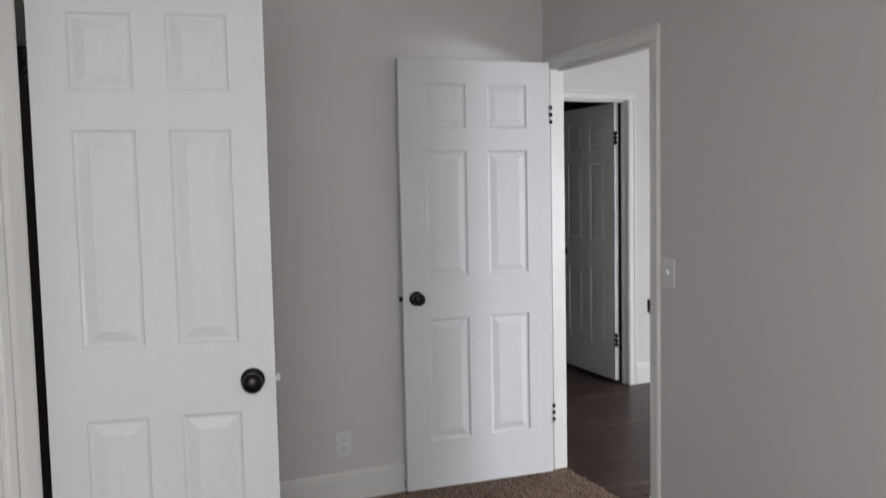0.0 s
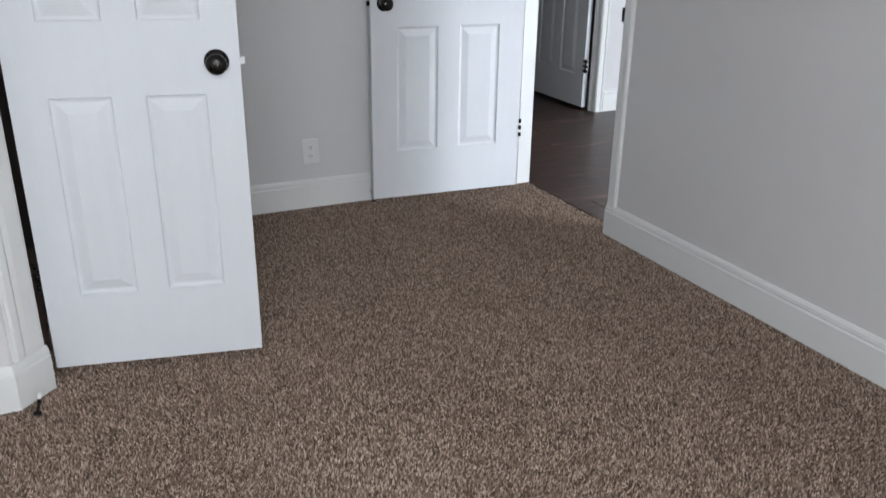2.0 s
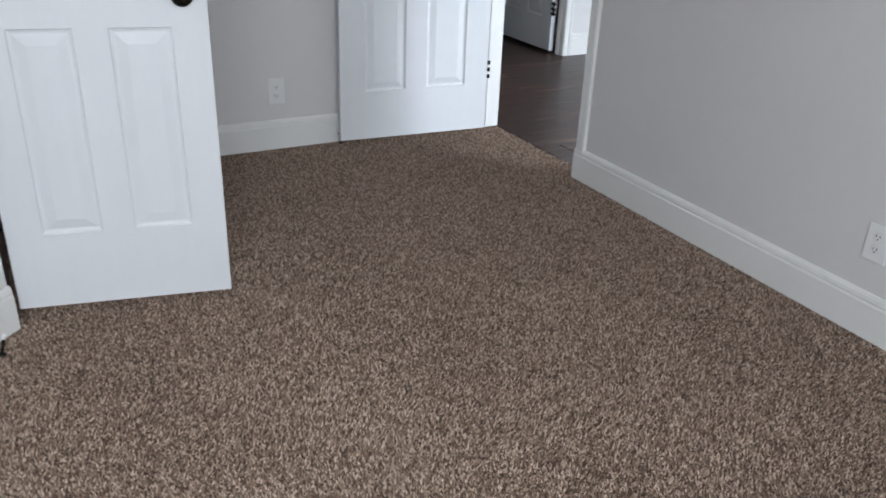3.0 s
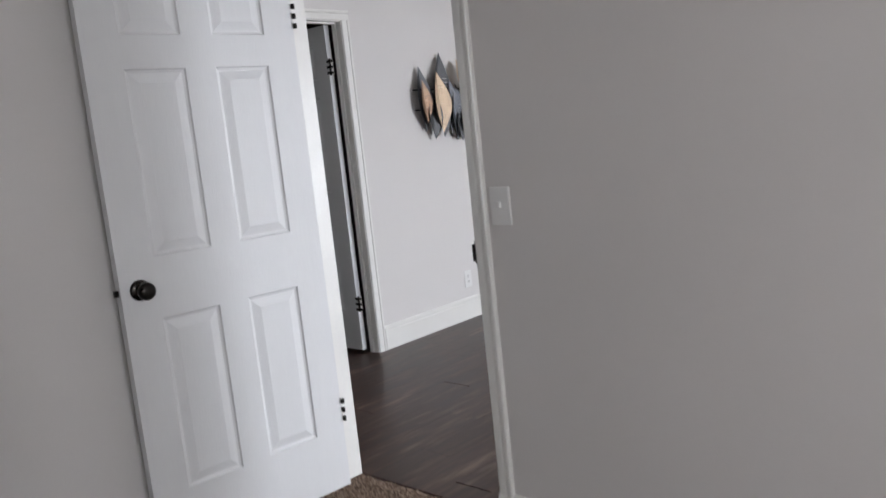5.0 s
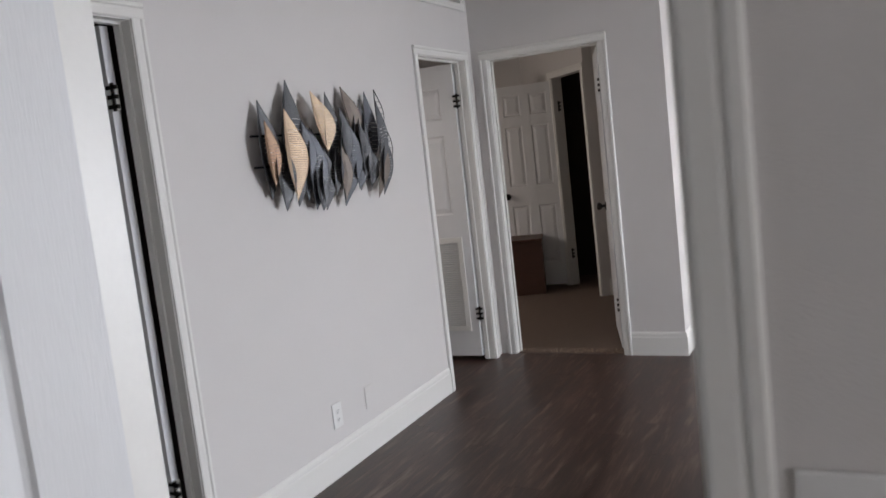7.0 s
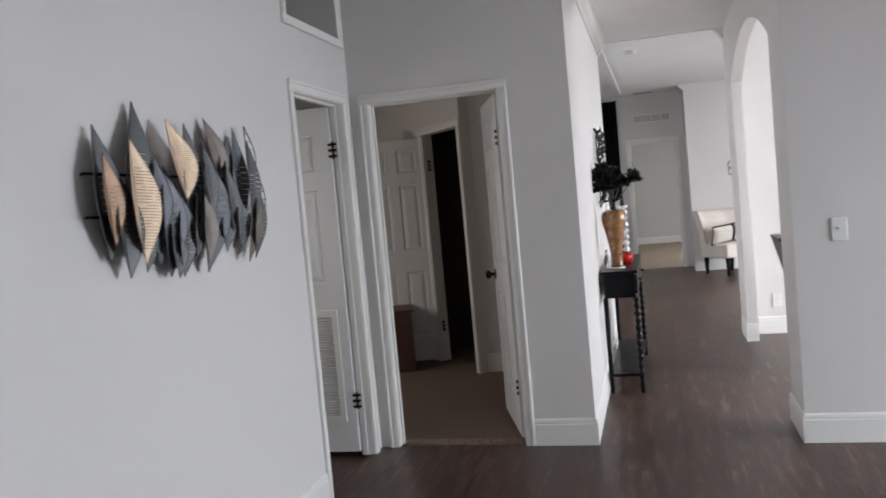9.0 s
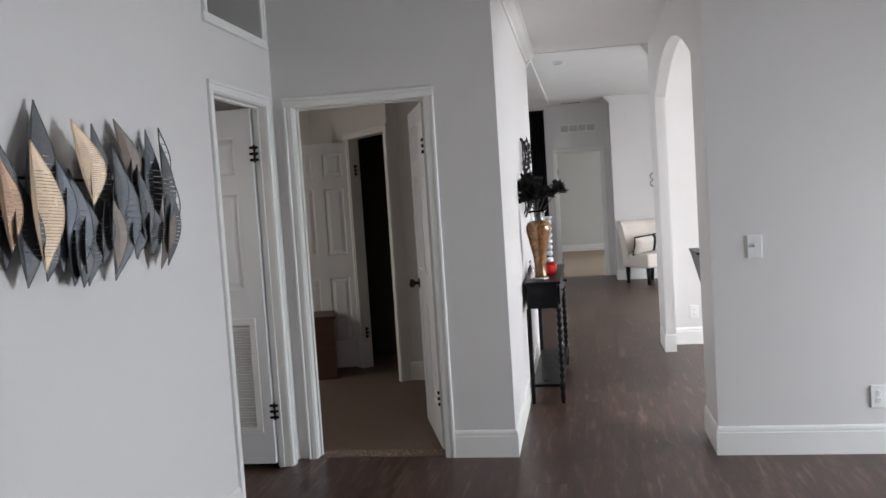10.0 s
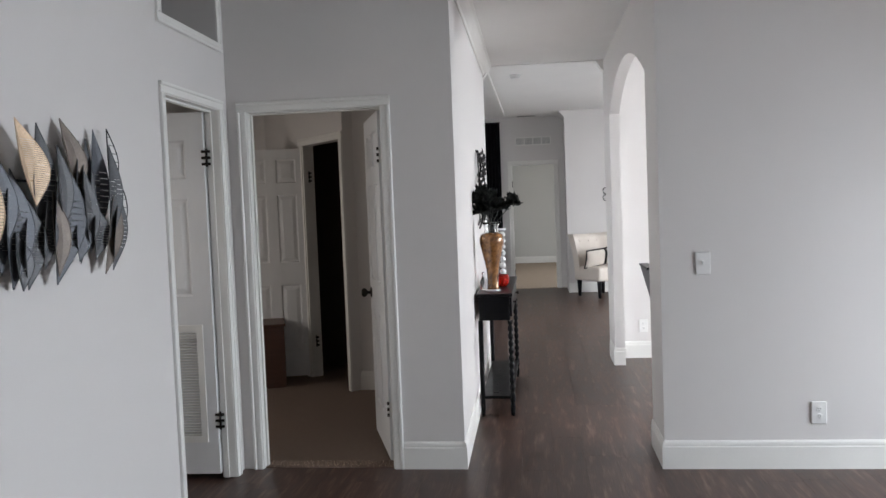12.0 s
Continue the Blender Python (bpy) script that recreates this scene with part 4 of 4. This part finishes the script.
for i in range(7):
    part("slat", boxes((-0.285, 0.285, -0.005, -0.003, -0.052 + i * 0.016, -0.044 + i * 0.016)), TRIM, vent)
smoke = thing("smoke_detector", pose(9.3, 0.614, HL), "round white smoke detector on the ceiling", "smoke detector")
part("base", lathe(bmesh.new(), [(0.065, -0.012), (0.07, 0.0)], None, 28), PLATE, smoke)
part("cover", lathe(bmesh.new(), [(0.03, -0.042), (0.05, -0.038), (0.058, -0.012)], None, 28), PLATE, smoke)
cv = thing("ceiling_vent", pose(13.8, 0.55, HL), "slim white ceiling vent with dark slots", "vent")
part("frame", boxes((-0.06, 0.06, -0.17, 0.17, -0.006, 0)), TRIM, cv)
for x in (-0.03, 0.0, 0.03):
    part("slot", boxes((x - 0.008, x + 0.008, -0.15, 0.15, -0.008, -0.006)), SLOT, cv)
# black curtain beside the far wall
bm = bmesh.new()
cols = [(13.85 + 0.03 * math.sin(i * 1.3), 1.0 + i * 0.012) for i in range(40)]
lo = [bm.verts.new((x, y, 0.01)) for x, y in cols]
hi = [bm.verts.new((x, y, 2.80)) for x, y in cols]
for i in range(39):
    bm.faces.new((lo[i], lo[i + 1], hi[i + 1], hi[i])).smooth = True
cu = thing("window_curtain", Matrix(), "full-length black cloth curtain hanging in folds", "curtain")
part("cloth", bm, CURTAIN, cu)
part("rod", tube(bmesh.new(), [(13.85, 0.99, 2.81), (13.85, 1.6, 2.81)], 0.012, 8), BLACK, cu)
# dining chair behind the arch
dc = thing("dining_chair", pose(6.36, -0.75, 0, 0, 0, 0) @ Matrix.Scale(1.03, 4), "gray upholstered dining chair with dark legs", "chair")
part("seat", boxes((-0.22, 0.22, -0.24, 0.22, 0.38, 0.48), bevel=0.02), SHADOWGRAY, dc)
bm = boxes((-0.22, 0.22, 0.17, 0.23, 0.44, 0.92), bevel=0.012)
for v in bm.verts:
    v.co.y += 0.13 * max(0, v.co.z - 0.44) / 0.48
part("backrest", bm, SHADOWGRAY, dc)
bm = boxes((-0.225, 0.225, 0.295, 0.365, 0.918, 0.935), bevel=0.004)
part("top_rail", bm, BLACK, dc, "dark wooden top rail")
for x in (-0.19, 0.19):
    for y in (-0.2, 0.19):
        part("leg", boxes((x - 0.018, x + 0.018, y - 0.018, y + 0.018, 0, 0.38), bevel=0.003), BLACK, dc)


# ---- windows that give the daylight, and one added for the utility lamp ----
def window(name, axis_y, out, x0, x1, z0, z1):
    root = thing(name, Matrix(), "white framed window in the outside wall, out of view", "window", kind="structure")
    y0, y1 = sorted((axis_y, axis_y - out * 0.10))
    for b in ((x0, x1, y0, y1, z0, z0 + 0.04), (x0, x1, y0, y1, z1 - 0.04, z1), (x0, x0 + 0.04, y0, y1, z0 + 0.04, z1 - 0.04), (x1 - 0.04, x1, y0, y1, z0 + 0.04, z1 - 0.04)):
        part("window_frame", boxes(b), TRIM, root)
    ym = (y0 + y1) / 2
    p = part("pane", boxes((x0 + 0.04, x1 - 0.04, ym - 0.003, ym + 0.003, z0 + 0.04, z1 - 0.04)), CLEAR, root)
    p.visible_shadow = False


window("window_1", -4.2, 1, -3.4, -1.5, 0.85, 2.15)
window("window_2", -4.2, 1, 2.65, 4.25, 0.12, 2.1)
window("window_3", -4.2, 1, 4.8, 6.8, 0.6, 2.15)
window("window_4", -4.2, 1, 8.7, 11.7, 0.5, 2.2)
window("window_5", 3.0, -1, 8.8, 10.4, 0.6, 2.2)
window("window_6", -3.0, 1, 15.4, 17.0, 0.8, 2.2)
# made-up opening behind the utility fill lamp
window("window_utility_added", 3.3, -1, 3.4, 3.9, 1.25, 1.95)
window("window_7", 4.6, -1, 4.85, 5.75, 1.05, 1.95)


# the gallery wall, all that it carries, and the corridor wall stand a little askew to the other walls
ASKEW = Matrix.Translation((1.45, GY, 0)) @ Matrix.Rotation(radians(1.36), 4, "Z") @ Matrix.Translation((-1.45, -GY, 0))
for ob in [o for o in scene.objects if o.parent is None and o.type != "LIGHT"]:
    if ob.name in ("wall_gallery", "trim_bath_door", "trim_utility_door", "plant_niche", "trim_plant_niche", "baseboard_4", "crown_3",
                   "leaf_wall_art", "cover_plate", "bath_door", "utility_door", "wall_bath_south") or (ob.name.startswith("wall_outlet") and abs(ob.location.y - GY) < 0.01):
        ob.matrix_world = ASKEW @ ob.matrix_world
    elif ob.name in ("wall_corridor_north", "baseboard_6", "crown_2"):
        ob.matrix_world = Matrix.Translation((EX, 0.856, 0)) @ Matrix.Rotation(radians(0.52), 4, "Z") @ Matrix.Translation((-EX, -0.856, 0)) @ ob.matrix_world


# ---- carpet pile ----
def pile(name, x0, x1, y0, y1, step, height, radius, mat, label, seed, ragged=0.0, keep=None):
    """Cut yarn ends as small leaning cones on the carpet."""
    r = np.random.default_rng(seed)
    gx, gy = np.meshgrid(np.arange(x0, x1, step), np.arange(y0, y1, step))
    p = np.stack([gx.ravel(), gy.ravel()], 1) + r.uniform(-0.5, 0.5, (gx.size, 2)) * step
    if ragged:
        p = p[p[:, 0] < x1 - ragged * (0.5 + 0.5 * np.sin(p[:, 1] * 31) * np.sin(p[:, 1] * 12.7))]
    if keep is not None:
        p = p[keep(p)]
    n = len(p)
    a = r.uniform(0, 6.283, n)
    h = height * r.uniform(0.7, 1.15, n)
    rad = radius * r.uniform(0.8, 1.3, n)
    drift = 0.0012 * np.stack([np.sin(p[:, 1] * 9 + p[:, 0] * 4), np.cos(p[:, 0] * 8)], 1)
    lean = r.normal(0, 0.0032, (n, 2)) + drift
    v = np.zeros((n, 4, 3))
    for k in range(3):
        v[:, k, 0] = p[:, 0] + rad * np.cos(a + k * 2.094)
        v[:, k, 1] = p[:, 1] + rad * np.sin(a + k * 2.094)
        v[:, k, 2] = -0.006
    v[:, 3, :2] = p + lean
    v[:, 3, 2] = h - 0.006
    base = (np.arange(n) * 4)[:, None, None]
    f = (base + np.array([[[0, 1, 3], [1, 2, 3], [2, 0, 3]]])).reshape(-1, 3)
    me = bpy.data.meshes.new(name)
    me.from_pydata(v.reshape(-1, 3).tolist(), [], f.tolist())
    me.materials.append(mat)
    return tagged(new(name, me), label, "carpet", kind="stuff")


pile("carpet_pile", -2.7, 0.088, -2.1, 0.815, 0.0053, 0.011, 0.0031, YARN, "flecked brown twist pile of the bedroom carpet", 1, 0.012,
     lambda q: ((q[:, 0] < 0.0) | ((q[:, 1] > -0.034) & (q[:, 1] < 0.753))) & ((q[:, 0] > -2.275) | (q[:, 1] < -0.555 + np.clip(q[:, 0] + 2.365, 0, 0.1))))
pile("carpet_pile", 4.515, 4.62, 1.267, 2.018, 0.008, 0.016, 0.005, YARN, "rough carpet edge at the small bedroom threshold", 2)

# ---- floor planks ----
plank_data = {}
rng = random.Random(3)
y = -1.62
while y < 2.06:
    x = 0.092 - rng.uniform(0, 1.1)
    while x < 13.98:
        x1 = x + 1.22
        a, c = max(x, 0.092), min(x1, 13.98)
        if c - a > 0.03 and (y > -0.35 or x < 8) and not (a > 4.52 and c < 8.0 and y > 0.86):
            key = round(c - a, 2)
            if key not in plank_data:
                bm = boxes((0.0001, key - 0.0001, 0.0001, 0.1799, -0.008, 0.0))
                top = [e for e in bm.edges if all(v.co.z > -0.001 for v in e.verts)]
                bmesh.ops.bevel(bm, geom=top, offset=0.0004, segments=1, affect="EDGES")
                ob = part("plank", bm, FLOORWOOD, floor)
                plank_data[key] = ob.data
            else:
                ob = new("plank", plank_data[key])
                ob.parent = floor
            ob.location = (a, y, 0)
        x = x1
    y += 0.18
